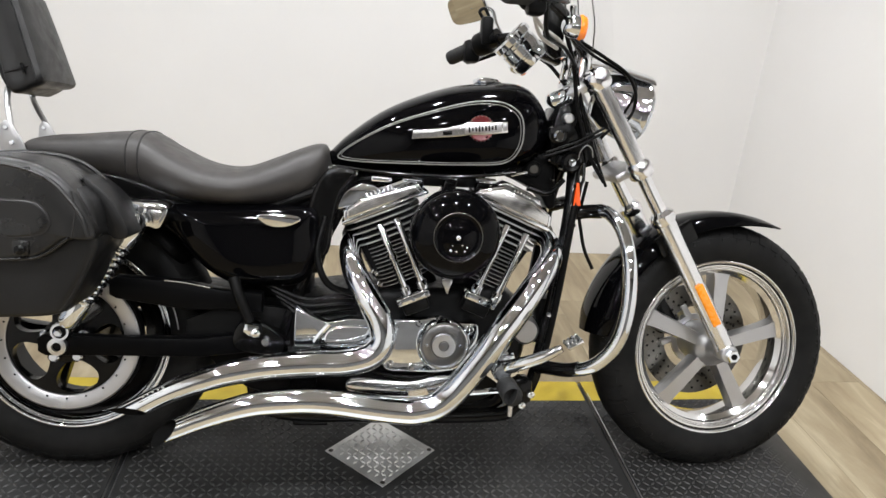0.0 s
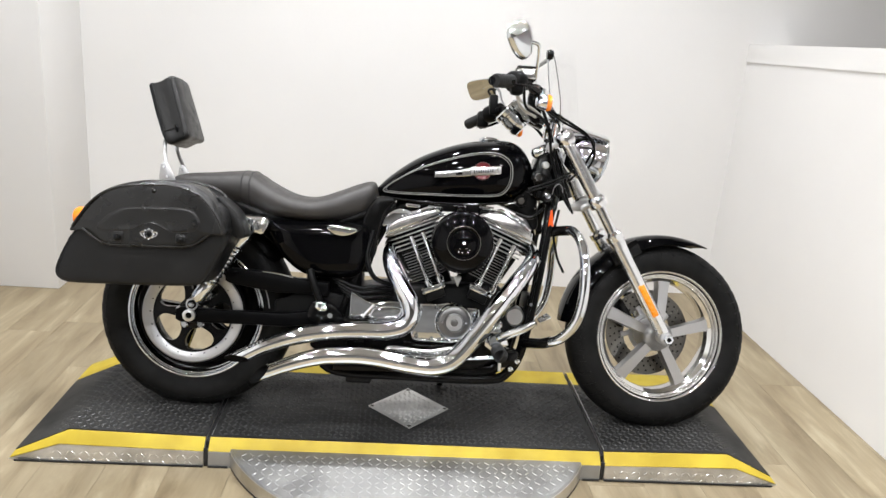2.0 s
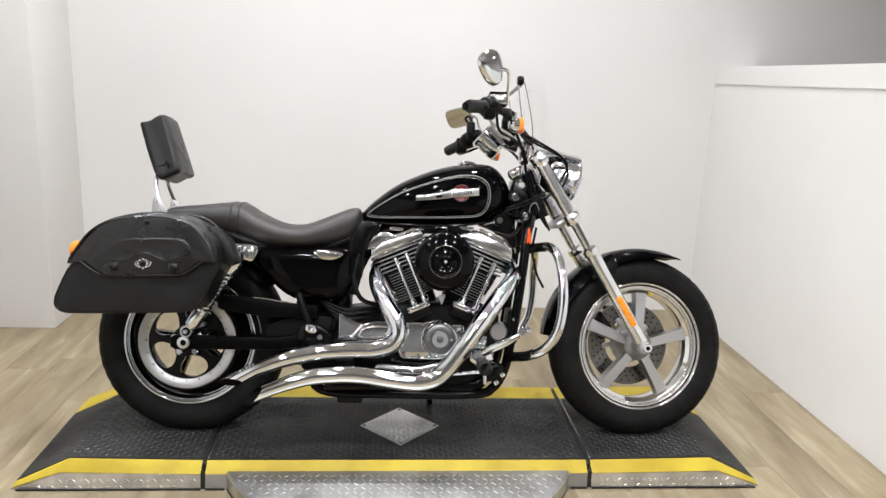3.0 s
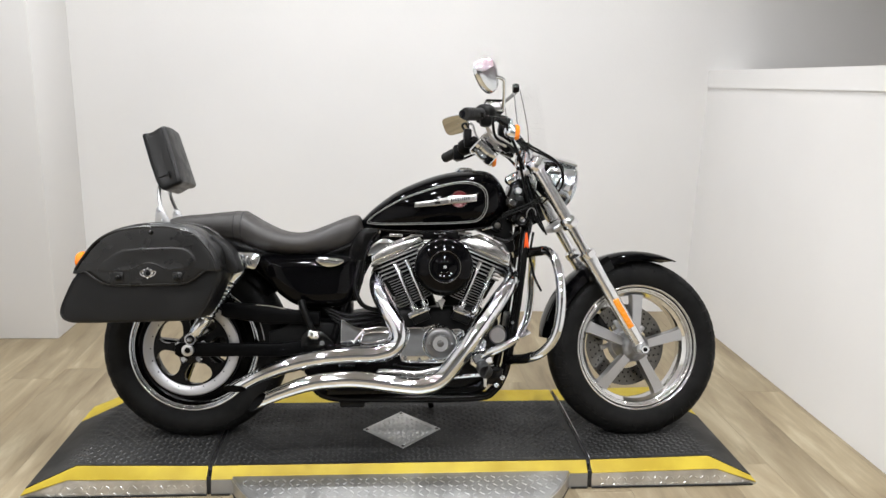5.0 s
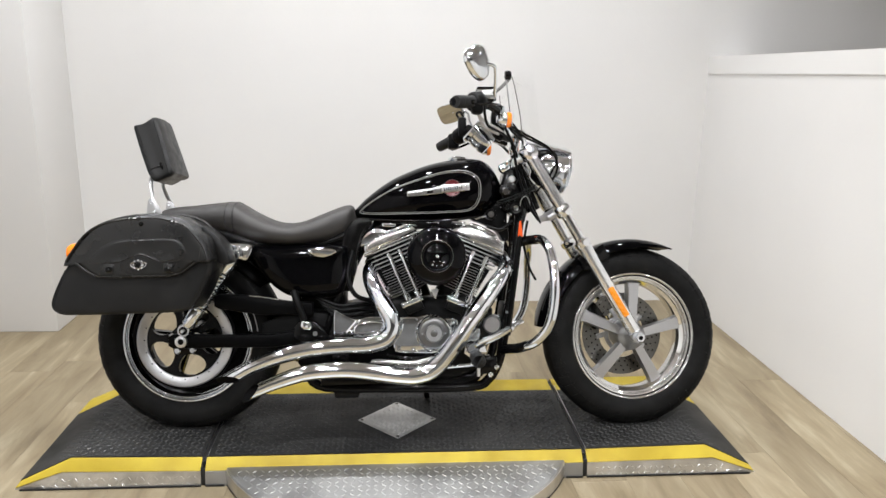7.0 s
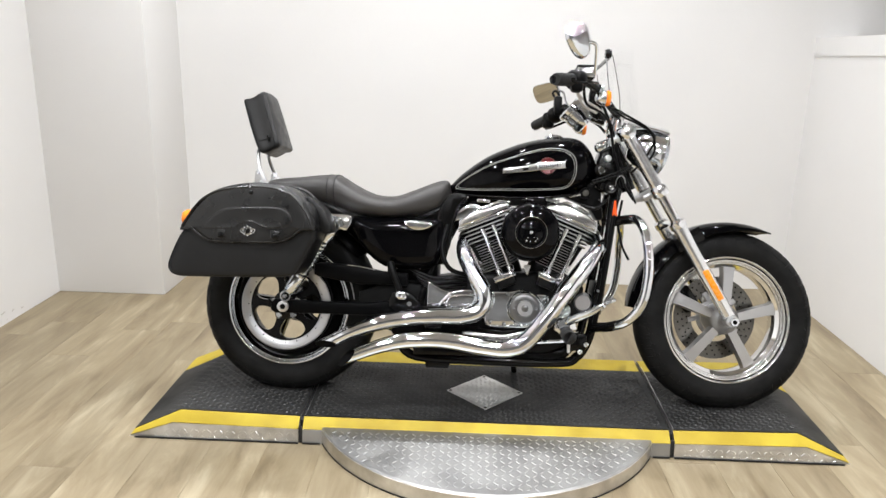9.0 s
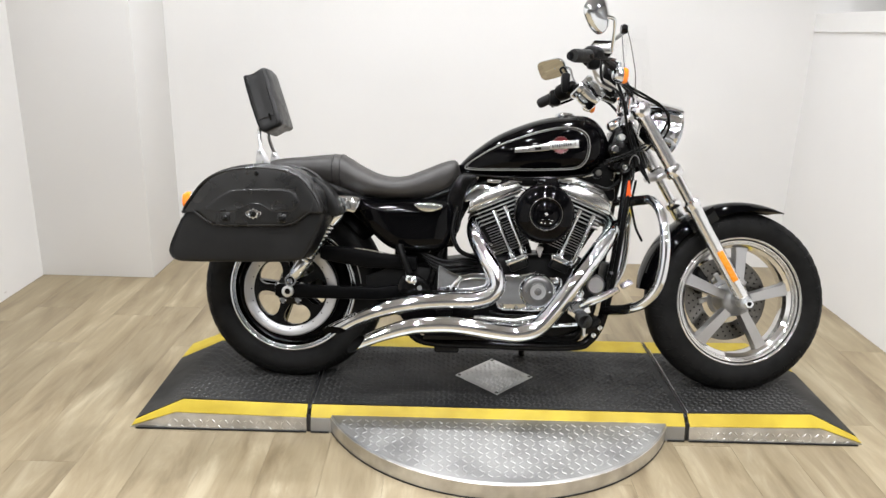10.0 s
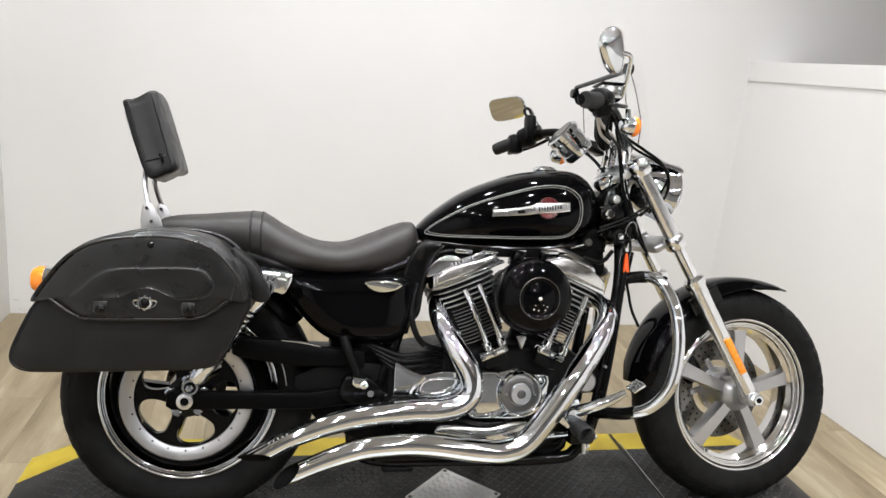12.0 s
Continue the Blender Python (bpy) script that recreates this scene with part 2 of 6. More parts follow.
def closed_lathe(profile, centre, axis, n, bm):
    bm = bm or bmesh.new()
    way = Vector({"x": (1, 0, 0), "y": (0, 1, 0), "z": (0, 0, 1)}[axis])
    u = Vector({"x": (0, 1, 0), "y": (1, 0, 0), "z": (1, 0, 0)}[axis])
    w, c = way.cross(u), Vector(centre)
    rings = [[bm.verts.new(c + way * h + r * (math.cos(a) * u + math.sin(a) * w)) for a in (2 * math.pi * j / n for j in range(n))] for r, h in profile]
    return stitch(bm, [*rings, rings[0]], caps=False)


def rounded(bm, edges, width, segments=2):
    bmesh.ops.bevel(bm, geom=edges, offset=width, segments=segments, profile=0.5, affect="EDGES", clamp_overlap=True)
    return bm


def box(centre, size, bevel=0.004, turn=None, bm=None, segments=2):
    """A block with rounded edges; turn: a matrix about its own centre."""
    one = bmesh.new()
    bmesh.ops.create_cube(one, size=1.0, matrix=Matrix.Diagonal((*size, 1)))
    if bevel:
        rounded(one, list(one.edges), bevel, segments)
    bmesh.ops.transform(one, matrix=Matrix.Translation(centre) @ (turn.to_4x4() if turn else Matrix()), verts=one.verts)
    return merge(bm, one)


def merge(bm, one):
    if bm is None:
        return one
    me = bpy.data.meshes.new("tmp")
    one.to_mesh(me)
    one.free()
    bm.from_mesh(me)
    bpy.data.meshes.remove(me)
    return bm


def plate(outline, y0, y1, bevel=0.003, segments=2, bm=None, turn=None):
    """A plate with an outline of (x, z), from y0 to y1, with rounded edges."""
    one = bmesh.new()
    a = [one.verts.new((x, y0, z)) for x, z in outline]
    b = [one.verts.new((x, y1, z)) for x, z in outline]
    stitch(one, [a, b])
    bmesh.ops.recalc_face_normals(one, faces=one.faces)
    if bevel:
        rounded(one, [ed for ed in one.edges if abs(ed.verts[0].co.y - ed.verts[1].co.y) < 1e-6], bevel, segments)
    if turn:
        bmesh.ops.transform(one, matrix=turn, verts=one.verts)
    return merge(bm, one)


def dome(outline, y_back, y_edge, y_front, inset, rings=6, crown=0.0):
    """A cushion with an outline of (x, z): straight sides from y_back to y_edge, then a rounded edge up to y_front; crown: how far the middle swells out further."""
    bm = bmesh.new()
    cx, cz = (sum(q[k] for q in outline) / len(outline) for k in (0, 1))
    half = min(max(abs(q[0] - cx) for q in outline), max(abs(q[1] - cz) for q in outline))
    rows = [(1.0, y_back)]
    for k in range(rings + 1):
        a = math.pi / 2 * k / rings
        rows.append((1 - inset / half * (1 - math.cos(a)), y_edge + (y_front - y_edge) * math.sin(a)))
    if crown:
        last = rows[-1][0]
        rows += [(last * g, y_front + crown * (1 - g * g)) for g in (0.85, 0.65, 0.4, 0.15)]
    return stitch(bm, [[bm.verts.new((cx + (x - cx) * g, y, cz + (z - cz) * g)) for x, z in outline] for g, y in rows])


def smooth_outline(pts, steps=5):
    """A closed smooth curve through (x, z) points."""
    n = len(pts)
    out = []
    for k in range(n):
        a, b, c, d = (Vector(pts[(k + j) % n]) for j in (-1, 0, 1, 2))
        for s in range(steps):
            t = s / steps
            out.append(tuple(0.5 * (2 * b + (c - a) * t + (2 * a - 5 * b + 4 * c - d) * t * t + (3 * b - a - 3 * c + d) * t ** 3)))
    return out


def curve_at(table, x):
    """A smooth value at x from rows of (x, value)."""
    xs, vs = [q[0] for q in table], [q[1] for q in table]
    if x <= xs[0]:
        return vs[0]
    if x >= xs[-1]:
        return vs[-1]
    k = max(j for j in range(len(xs)) if xs[j] <= x)
    k = min(k, len(xs) - 2)
    h = xs[k + 1] - xs[k]
    t = (x - xs[k]) / h
    def slope(j):
        a, b = max(j - 1, 0), min(j + 1, len(xs) - 1)
        return (vs[b] - vs[a]) / (xs[b] - xs[a])
    m0, m1 = slope(k) * h, slope(k + 1) * h
    return (2 * t ** 3 - 3 * t * t + 1) * vs[k] + (t ** 3 - 2 * t * t + t) * m0 + (3 * t * t - 2 * t ** 3) * vs[k + 1] + (t ** 3 - t * t) * m1


# ---------------------------------------------------------------- the room
def slab(lo, hi, bevel=0.0):
    c = [(a + b) / 2 for a, b in zip(lo, hi)]
    return box(c, [b - a for a, b in zip(lo, hi)], bevel)


def sloped(x0, x1, low, high):
    """A long block beside the room whose lower and upper faces climb from the back wall to the front."""
    bm = bmesh.new()
    rings = [[bm.verts.new(q) for q in ((x0, y, a), (x1, y, a), (x1, y, b), (x0, y, b))] for y, a, b in ((ROOM_Y1, low[0], high[0]), (ROOM_Y0, low[1], high[1]))]
    return stitch(bm, rings)


structure("floor", slab((ROOM_X0 - 0.2, ROOM_Y0 - 0.2, -0.12), (ROOM_X1 + 2.2, ROOM_Y1 + 0.2, -0.003)), JOINT, "pale oak vinyl plank floor of the photo room")
structure("wall_back", slab((-1.5, ROOM_Y1, 0), (ROOM_X1 + 2.2, ROOM_Y1 + 0.15, ROOM_H)), WALL, "plain white painted wall behind the motorcycle")
structure("wall_pillar", slab((ROOM_X0 - 0.15, 1.39, 0), (-1.372, ROOM_Y1 + 0.15, ROOM_H), 0.004), WALL, "white boxed-out corner pillar with sharp edges")
structure("wall_left", slab((ROOM_X0 - 0.15, ROOM_Y0, 0), (ROOM_X0, 1.39, ROOM_H)), WALL, "plain white painted side wall with a meshed opening")
structure("wall_right", sloped(ROOM_X1, ROOM_X1 + 0.22, (0.0, 0.0), (1.28, 1.39)), WALL, "low white painted side wall with a capped top")
structure("wall_right_upper", slab((ROOM_X1 + 2.0, ROOM_Y0, 0), (ROOM_X1 + 2.15, ROOM_Y1, ROOM_H)), WALL, "white far wall seen over the low partition")
structure("trim_ledge", sloped(ROOM_X1 - 0.005, ROOM_X1 + 0.2, (1.262, 1.385), (1.350, 1.475)), WALL, "white boxed ledge capping the low side wall")
# Unseen wall added behind the camera; its grey darkens the chrome's reflections.
structure("wall_front", slab((ROOM_X0 - 0.15, ROOM_Y0 - 0.15, 0), (ROOM_X1 + 2.2, ROOM_Y0, ROOM_H)), GREY_WALL, "unseen dim grey wall added behind the camera to close the room")
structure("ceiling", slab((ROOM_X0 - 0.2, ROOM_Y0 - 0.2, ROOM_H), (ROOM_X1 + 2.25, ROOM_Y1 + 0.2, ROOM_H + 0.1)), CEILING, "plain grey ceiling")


# recessed lamps in the ceiling, in rows over the motorcycle
def downlight(x, y):
    lamp = tagged(new("ceiling_lamp"), "round recessed white ceiling spot lamp", "lamp", "ceiling lamps")
    lamp.location = (x, y, ROOM_H)
    ring = bmesh.new()
    closed_lathe([(0.075, 0.0), (0.098, 0.0), (0.098, -0.012), (0.075, -0.012)], (0, 0, 0), "z", 24, ring)
    part("trim_ring", ring, MESH_WHITE, lamp)
    part("bulb", lathe([(0.072, -0.004), (0.072, -0.001)], (0, 0, 0), "z", 20), LAMP, lamp)
    return lamp


first_lamp = downlight(-1.1, 0.9)
# The spot at x 2.95 is unseen, added to brighten the far wall.
SPOTS = [(-0.25, 0.9), (0.6, 0.9), (1.45, 0.9), (2.95, -0.3), *[(-1.35 + 0.9 * i, -0.9 - 1.3 * j) for j in range(3) for i in range(4)]]
for x, y in SPOTS:
    copy_thing(first_lamp, pose(x, y, ROOM_H))
for x, y in [(-1.1, 0.9), *SPOTS]:
    light = bpy.data.lights.new("ceiling_light", "AREA")
    light.shape, light.size, light.energy, light.color = "DISK", 0.11, LAMP_WATTS, (0.95, 0.965, 1.0)
    light.spread = radians(140)
    if x > 2:
        light.energy = 0.6 * LAMP_WATTS  # lamp added to brighten the far wall; the next bay is dimmer
    lo = new("ceiling_light", light)
    lo.matrix_world = pose(x, y, ROOM_H - 0.02)

# meshed opening in the side wall: dark wooden frame, white wire lattice
screen = tagged(new("wire_mesh_screen"), "dark weathered wooden frame holding white diamond wire mesh", "screen")
screen.location = (ROOM_X0, 0, 0)
Y0, Y1, Z0, Z1, FW = -0.60, 0.633, 0.116, 2.1, 0.09
for name, lo, hi in (("stile", (0.001, Y1 - FW, Z0), (0.03, Y1, Z1)), ("stile", (0.001, Y0, Z0), (0.03, Y0 + FW, Z1)),
                     ("rail", (0.001, Y0 + FW, Z0), (0.028, Y1 - FW, Z0 + FW)), ("rail", (0.001, Y0 + FW, Z1 - FW), (0.028, Y1 - FW, Z1))):
    part(name, slab(lo, hi, 0.004), FRAME_WOOD, screen)
part("backing", slab((0.001, Y0 + FW, Z0 + FW), (0.004, Y1 - FW, Z1 - FW)), MESH_BACK, screen, "blue-grey panel behind the mesh")
wires = bmesh.new()
STEP, SLOPE = 0.030, 0.55
ya, yb, za, zb = Y0 + FW, Y1 - FW, Z0 + FW, Z1 - FW
for sign in (1, -1):
    k = za - (yb - ya)
    while k < zb + (yb - ya):
        a, b = (ya, k), (yb, k + SLOPE * (yb - ya))
        if sign < 0:
            a, b = (ya, k + SLOPE * (yb - ya)), (yb, k)
        t0, t1 = 0.0, 1.0
        dz = b[1] - a[1]
        lo_t, hi_t = sorted(((za - a[1]) / dz, (zb - a[1]) / dz))
        t0, t1 = max(t0, lo_t), min(t1, hi_t)
        if t1 - t0 > 0.01:
            q = [(0.010 + 0.002 * sign, a[0] + (b[0] - a[0]) * t, a[1] + dz * t) for t in (t0, t1)]
            tube(q, 0.0022, 5, 1, wires)
        k += STEP
part("wire_lattice", wires, MESH_WHITE, screen, "white diamond wire lattice")

# ---------------------------------------------------------------- turntable lift with ramps
lift = tagged(new("turntable_lift"), "low black motorcycle turntable with yellow edges and silver tread plate", "platform")
TOP, FRONT, REAR, XL, XR, JL, JR = 0.076, 0.0, 0.622, -0.935, 1.432, -0.362, 0.856
TX, TY, TR = 0.249, 0.2595, 0.598


CREST = 1.10


def deck(x0, x1, s0, s1, y_in=0.0):
    """A section of the deck: a low box with bevelled long edges; s0, s1: where its end slopes come down to the floor."""
    bm = bmesh.new()
    rings = []
    for x, h in ((x0, 1.0), (x1, 1.0)) if not (s0 or s1) else (((x0, 0.03), (s0, CREST), (x1, 1.0)) if s0 else ((x0, 1.0), (s1, CREST), (x1, 0.03))):
        t = TOP * h
        e = 0.029 * min(h, 1.0)
        out = 0.0 if h <= 1.0 else (-0.016 if s0 else 0.016)
        rings.append([bm.verts.new((x + d, y, z)) for d, y, z in ((out, FRONT - 0.007 * h, 0.0), (out, FRONT, t - e), (0, FRONT + 0.036, t), (0, REAR - 0.036, t), (out, REAR, t - e), (out, REAR, 0.0))])
    return stitch(bm, rings)


GAP = 0.007
part("deck", deck(JL + GAP, JR - GAP, None, None), TREAD_PLATE, lift, "silver framed centre deck")
part("ramp", deck(XL, JL - GAP, XL + 0.165, None), RAMP_PLATE, lift)
part("ramp", deck(JR + GAP, XR, None, XR - 0.165), RAMP_PLATE, lift)


def strip(x0, x1, s0, s1, y0, z0, y1, z1, lift_by):
    """A thin sheet that follows the deck's section between two places across it."""
    bm = bmesh.new()
    rings = []
    for x, h in ((x0, 1.0), (x1, 1.0)) if not (s0 or s1) else (((x0, 0.085), (s0, CREST), (x1, 1.0)) if s0 else ((x0, 1.0), (s1, CREST), (x1, 0.085))):
        out = 0.0 if h <= 1.0 else (-0.016 if s0 else 0.016)
        n = Vector((0, -(z1 - z0), y1 - y0)).normalized() * lift_by
        f = lambda z: TOP * h + (z - TOP) * min(h, 1.0)
        rings.append([bm.verts.new((x + (out if z < TOP else 0), y + n.y * k, f(z) + abs(n.z) * k)) for y, z, k in ((y0, z0, 0.2), (y1, z1, 0.2), (y1, z1, 1), (y0, z0, 1))])
    return stitch(bm, rings)


for x0, x1, s0, s1 in ((JL + GAP, JR - GAP, None, None), (XL + 0.004, JL - GAP, XL + 0.165, None), (JR + GAP, XR - 0.004, None, XR - 0.165)):
    part("rubber_mat", strip(x0, x1, s0, s1, FRONT + 0.038, TOP, REAR - 0.137, TOP, 0.004), MAT, lift, "black rubber tread mat")
    part("yellow_edge", strip(x0, x1, s0, s1, FRONT + 0.001, TOP - 0.028, FRONT + 0.036, TOP, 0.003), YELLOW, lift, "yellow safety tape")
    part("yellow_edge", strip(x0, x1, s0, s1, REAR - 0.135, TOP, REAR - 0.036, TOP, 0.003), YELLOW, lift, "yellow safety tape")
    part("yellow_edge", strip(x0, x1, s0, s1, REAR - 0.0355, TOP, REAR - 0.001, TOP - 0.028, 0.003), YELLOW, lift, "yellow safety tape")
for x0, x1 in ((XL + 0.02, JL - GAP), (JL + GAP, TX - 0.545), (TX + 0.545, JR - GAP), (JR + GAP, XR - 0.02)):
    part("base_strip", box(((x0 + x1) / 2, FRONT - 0.0095, 0.003), (x1 - x0, 0.004, 0.006), 0.001), RUBBER, lift, "thin black strip along the floor")
disc = bmesh.new()
arc = [(TX + TR * math.cos(a), TY + TR * math.sin(a)) for a in (radians(155 + 230 * k / 120) for k in range(121))]
stitch(disc, [[disc.verts.new((TX + (x - TX) * g, TY + (y - TY) * g, z)) for x, y in arc] for g, z in ((1, 0.0), (1, 0.052), (0.993, 0.056))])
part("turntable_disc", disc, TREAD_PLATE, lift, "round silver tread-plate turntable")
hoop = bmesh.new()
stitch(hoop, [[hoop.verts.new((TX + (x - TX) * (1 + g / TR), TY + (y - TY) * (1 + g / TR), z)) for x, y in arc] for g, z in ((0.0, 0.004), (0.0015, 0.004), (0.0015, 0.050), (0.0, 0.051))], closed=False, caps=False)
part("turntable_rim", hoop, RAMP_PLATE, lift, "bare metal hoop round the turntable")
part("seal", closed_lathe([(TR, 0.0005), (TR + 0.003, 0.0005), (TR + 0.003, 0.005), (TR, 0.005)], (TX, TY, 0), "z", 128, None), RUBBER, lift, "black rubber skirt")
for x in (JL, JR):
    part("joint_seal", box((x, FRONT + 0.002, 0.03), (0.012, 0.008, 0.06), 0.001), RUBBER, lift)
    part("joint_seal", box((x, (FRONT + REAR) / 2, TOP - 0.024), (0.013, REAR - FRONT - 0.06, 0.03), 0.001), RUBBER, lift)

for x in (JL + 0.0095, JR + 0.0095):
    part("joint_trim", box((x, (FRONT + REAR) / 2 - 0.03, TOP + 0.0035), (0.0030, REAR - FRONT - 0.14, 0.004), 0.0008), CAST, lift, "thin bare metal edge of the joint")
DH = 0.136
diamond = bmesh.new()
stitch(diamond, [[diamond.verts.new((TX + DH * a, TY + DH * b, TOP + z)) for a, b in ((-1, 0), (0, -1), (1, 0), (0, 1))] for z in (0.003, 0.0065)])
part("diamond_plate", diamond, BRIGHT_PLATE, lift, "small square silver tread plate turned on its corner")
for a, b in ((-1, 0), (0, -1), (1, 0), (0, 1)):
    part("screw", lathe([(0.006, 0.006), (0.006, 0.0075), (0.003, 0.0085)], (TX + DH * 0.9 * a, TY + DH * 0.9 * b, TOP), "z", 10), DISC_STEEL, lift)


def lozenges(inside, lo, hi, step, length, width, height, place):
    """Raised tread bars in a herringbone, as one mesh; place lays (u, v, h) into the world."""
    verts, faces = [], []
    nu, nv = int((hi[0] - lo[0]) / step), int((hi[1] - lo[1]) / step)
    for i in range(nu + 1):
        for j in range(nv + 1):
            u, v = lo[0] + (i + 0.5) * step, lo[1] + (j + 0.5) * step
            if not inside(u, v):
                continue
            a = radians(45 if (i + j) % 2 else -45)
            du, dv = math.cos(a), math.sin(a)
            b = len(verts)
            for s, w, h in ((-1, 0, 0), (0, -1, 0), (1, 0, 0), (0, 1, 0), (-0.5, 0, 1), (0.5, 0, 1)):
                verts.append(place(u + du * s * length / 2 - dv * w * width / 2, v + dv * s * length / 2 + du * w * width / 2, h * height))
            for q in ((0, 1, 4), (1, 5, 4), (1, 2, 5), (2, 3, 5), (3, 4, 5), (3, 0, 4)):
                faces.append([b + k for k in q])
    me = bpy.data.meshes.new("tread")
    me.from_pydata(verts, [], faces)
    return me


def tread(me, mat, label):
    me.materials.append(mat)
    ob = new("tread", me)
    ob.parent = lift
    return tagged(ob, label, kind="stuff")


def in_diamond(u, v, grow=0.0):
    return abs(u - TX) + abs(v - TY) < DH + grow


S0, S1 = XL + 0.165, XR - 0.165


def top_at(u):
    """The deck's height along its length: up each ramp to its crest, then gently down to the level centre."""
    for tip, crest, joint in ((XL, S0, JL - GAP), (XR, S1, JR + GAP)):
        d, full = (u - tip) / (crest - tip), (u - crest) / (joint - crest)
        if d < 1:
            return TOP * CREST * max(0.04, d)
        if 0 <= full < 1:
            return TOP * (CREST + (1 - CREST) * full)
    return TOP


tread(lozenges(lambda u, v: not in_diamond(u, v, 0.02) and min(abs(u - JL), abs(u - JR)) > 0.02, (S0 + 0.01, FRONT + 0.045), (S1 - 0.01, REAR - 0.144), 0.0175, 0.0195, 0.0072, 0.0022, lambda u, v, h: (u, v, top_at(u) + 0.004 + h)), MAT_TREAD, "raised diamond tread of the rubber mats")
tread(lozenges(lambda u, v: math.hypot(u - TX, v - TY) < TR - 0.015 and v < FRONT - 0.008, (TX - TR, TY - TR), (TX + TR, FRONT), 0.0235, 0.021, 0.0062, 0.0016, lambda u, v, h: (u, v, 0.056 + h)), TREAD_PLATE, "raised diamond tread of the turntable plate")
tread(lozenges(lambda u, v: in_diamond(u, v, -0.016), (TX - DH, TY - DH), (TX + DH, TY + DH), 0.0165, 0.0175, 0.0065, 0.003, lambda u, v, h: (u, v, TOP + 0.0065 + h)), BRIGHT_PLATE, "raised tread of the square plate")
tread(lozenges(lambda u, v: ((XL < u < JL - 0.02) or (JR + 0.02 < u < XR)) and v < 0.053 * min(1, (u - XL) / 0.165, (XR - u) / 0.165) - 0.007, (XL, 0.0), (XR, 0.058), 0.0200, 0.0165, 0.0046, 0.0014, lambda u, v, h: (u, FRONT - h - 0.0079 * (1 - v / 0.056), v)), RAMP_PLATE, "raised tread of the ramp fronts")
for x0, x1 in ((XL + 0.02, S0), (S1, XR - 0.02)):
    tread(lozenges(lambda u, v: True, (x0, FRONT + 0.045), (x1, REAR - 0.144), 0.0175, 0.0195, 0.0072, 0.0022, lambda u, v, h: (u, v, top_at(u) + 0.004 + h)), MAT_TREAD, "raised diamond tread of the rubber ramp")

# scuffs low on the white walls
SCUFF = material("scuff_grey", (0.55, 0.53, 0.50), 0.7)
scuffs = bmesh.new()
rng = random.Random(11)
for k in range(6):
    x, z = -1.36 + 0.30 * rng.random(), 0.015 + 0.05 * rng.random() ** 2
    w, h = 0.006 + 0.02 * rng.random(), 0.002 + 0.004 * rng.random()
    box((x, ROOM_Y1 - 0.0008, z), (w, 0.001, h), 0, Matrix.Rotation(radians(rng.uniform(-25, 25)), 3, "Y"), scuffs)
for k in range(4):
    y, z = 0.75 + 0.6 * rng.random(), 0.015 + 0.04 * rng.random() ** 2
    box((ROOM_X0 + 0.0008, y, z), (0.001, 0.008 + 0.02 * rng.random(), 0.002 + 0.004 * rng.random()), 0, Matrix.Rotation(radians(rng.uniform(-25, 25)), 3, "X"), scuffs)
marks = finish("scuff_mark", scuffs, SCUFF)
marks.parent = bpy.data.objects["wall_back"]
tagged(marks, "small grey scuff marks near the floor", kind="stuff")


# ---------------------------------------------------------------- the motorcycle, leaning on its side stand
# its own axes: x forward, y to its left, z up from the contact line of the tyres
bike = tagged(new("motorcycle"), "black and chrome cruiser motorcycle with saddlebag leaning on its stand", "motorcycle")
bike.matrix_world = pose(0.0037, 0.2559, 0.0769, -13.564, -0.48, -1.057)
FX, FZ, RX, RZ = 1.068, 0.302, -0.454, 0.307


def tyre(R, half, bead):
    prof = []
    for k in range(13):
        a = radians(-90 + 15 * k)
        prof.append((R - 0.062 + 0.062 * math.cos(a) ** 0.8 if math.cos(a) > 1e-6 else R - 0.062, half * math.sin(a)))
    return [(bead, -half * 0.72), (bead + 0.012, -half * 0.86), *prof, (bead + 0.012, half * 0.86), (bead, half * 0.72)]


def tread_blocks(R, half, c, count):
    """Shallow slanted tread blocks round both shoulders of a tyre, as one mesh."""
    bm = bmesh.new()
    for side in (-1, 1):
        for k in range(count):
            rows = []
            for a, lag in ((33, 0.0), (45, 0.08), (57, 0.16), (68, 0.22)):
                cs, sn = math.cos(radians(a)), math.sin(radians(a))
                r, y = R - 0.062 + 0.062 * cs ** 0.8, side * half * sn
                row = []
                for w, up in ((-0.36, -0.002), (-0.33, 0.0011), (0.33, 0.0011), (0.36, -0.002)):
                    q = 2 * math.pi * (k + w + lag) / count
                    row.append(bm.verts.new((c[0] + (r + up * cs) * math.cos(q), y + side * up * sn, c[2] + (r + up * cs) * math.sin(q))))
                rows.append(row)
            for p, q in zip(rows, rows[1:]):
                for i in range(3):
                    bm.faces.new((p[i], p[i + 1], q[i + 1], q[i]))
            bm.faces.new(rows[0])
            bm.faces.new(rows[-1][::-1])
    bmesh.ops.recalc_face_normals(bm, faces=bm.faces)
    return bm


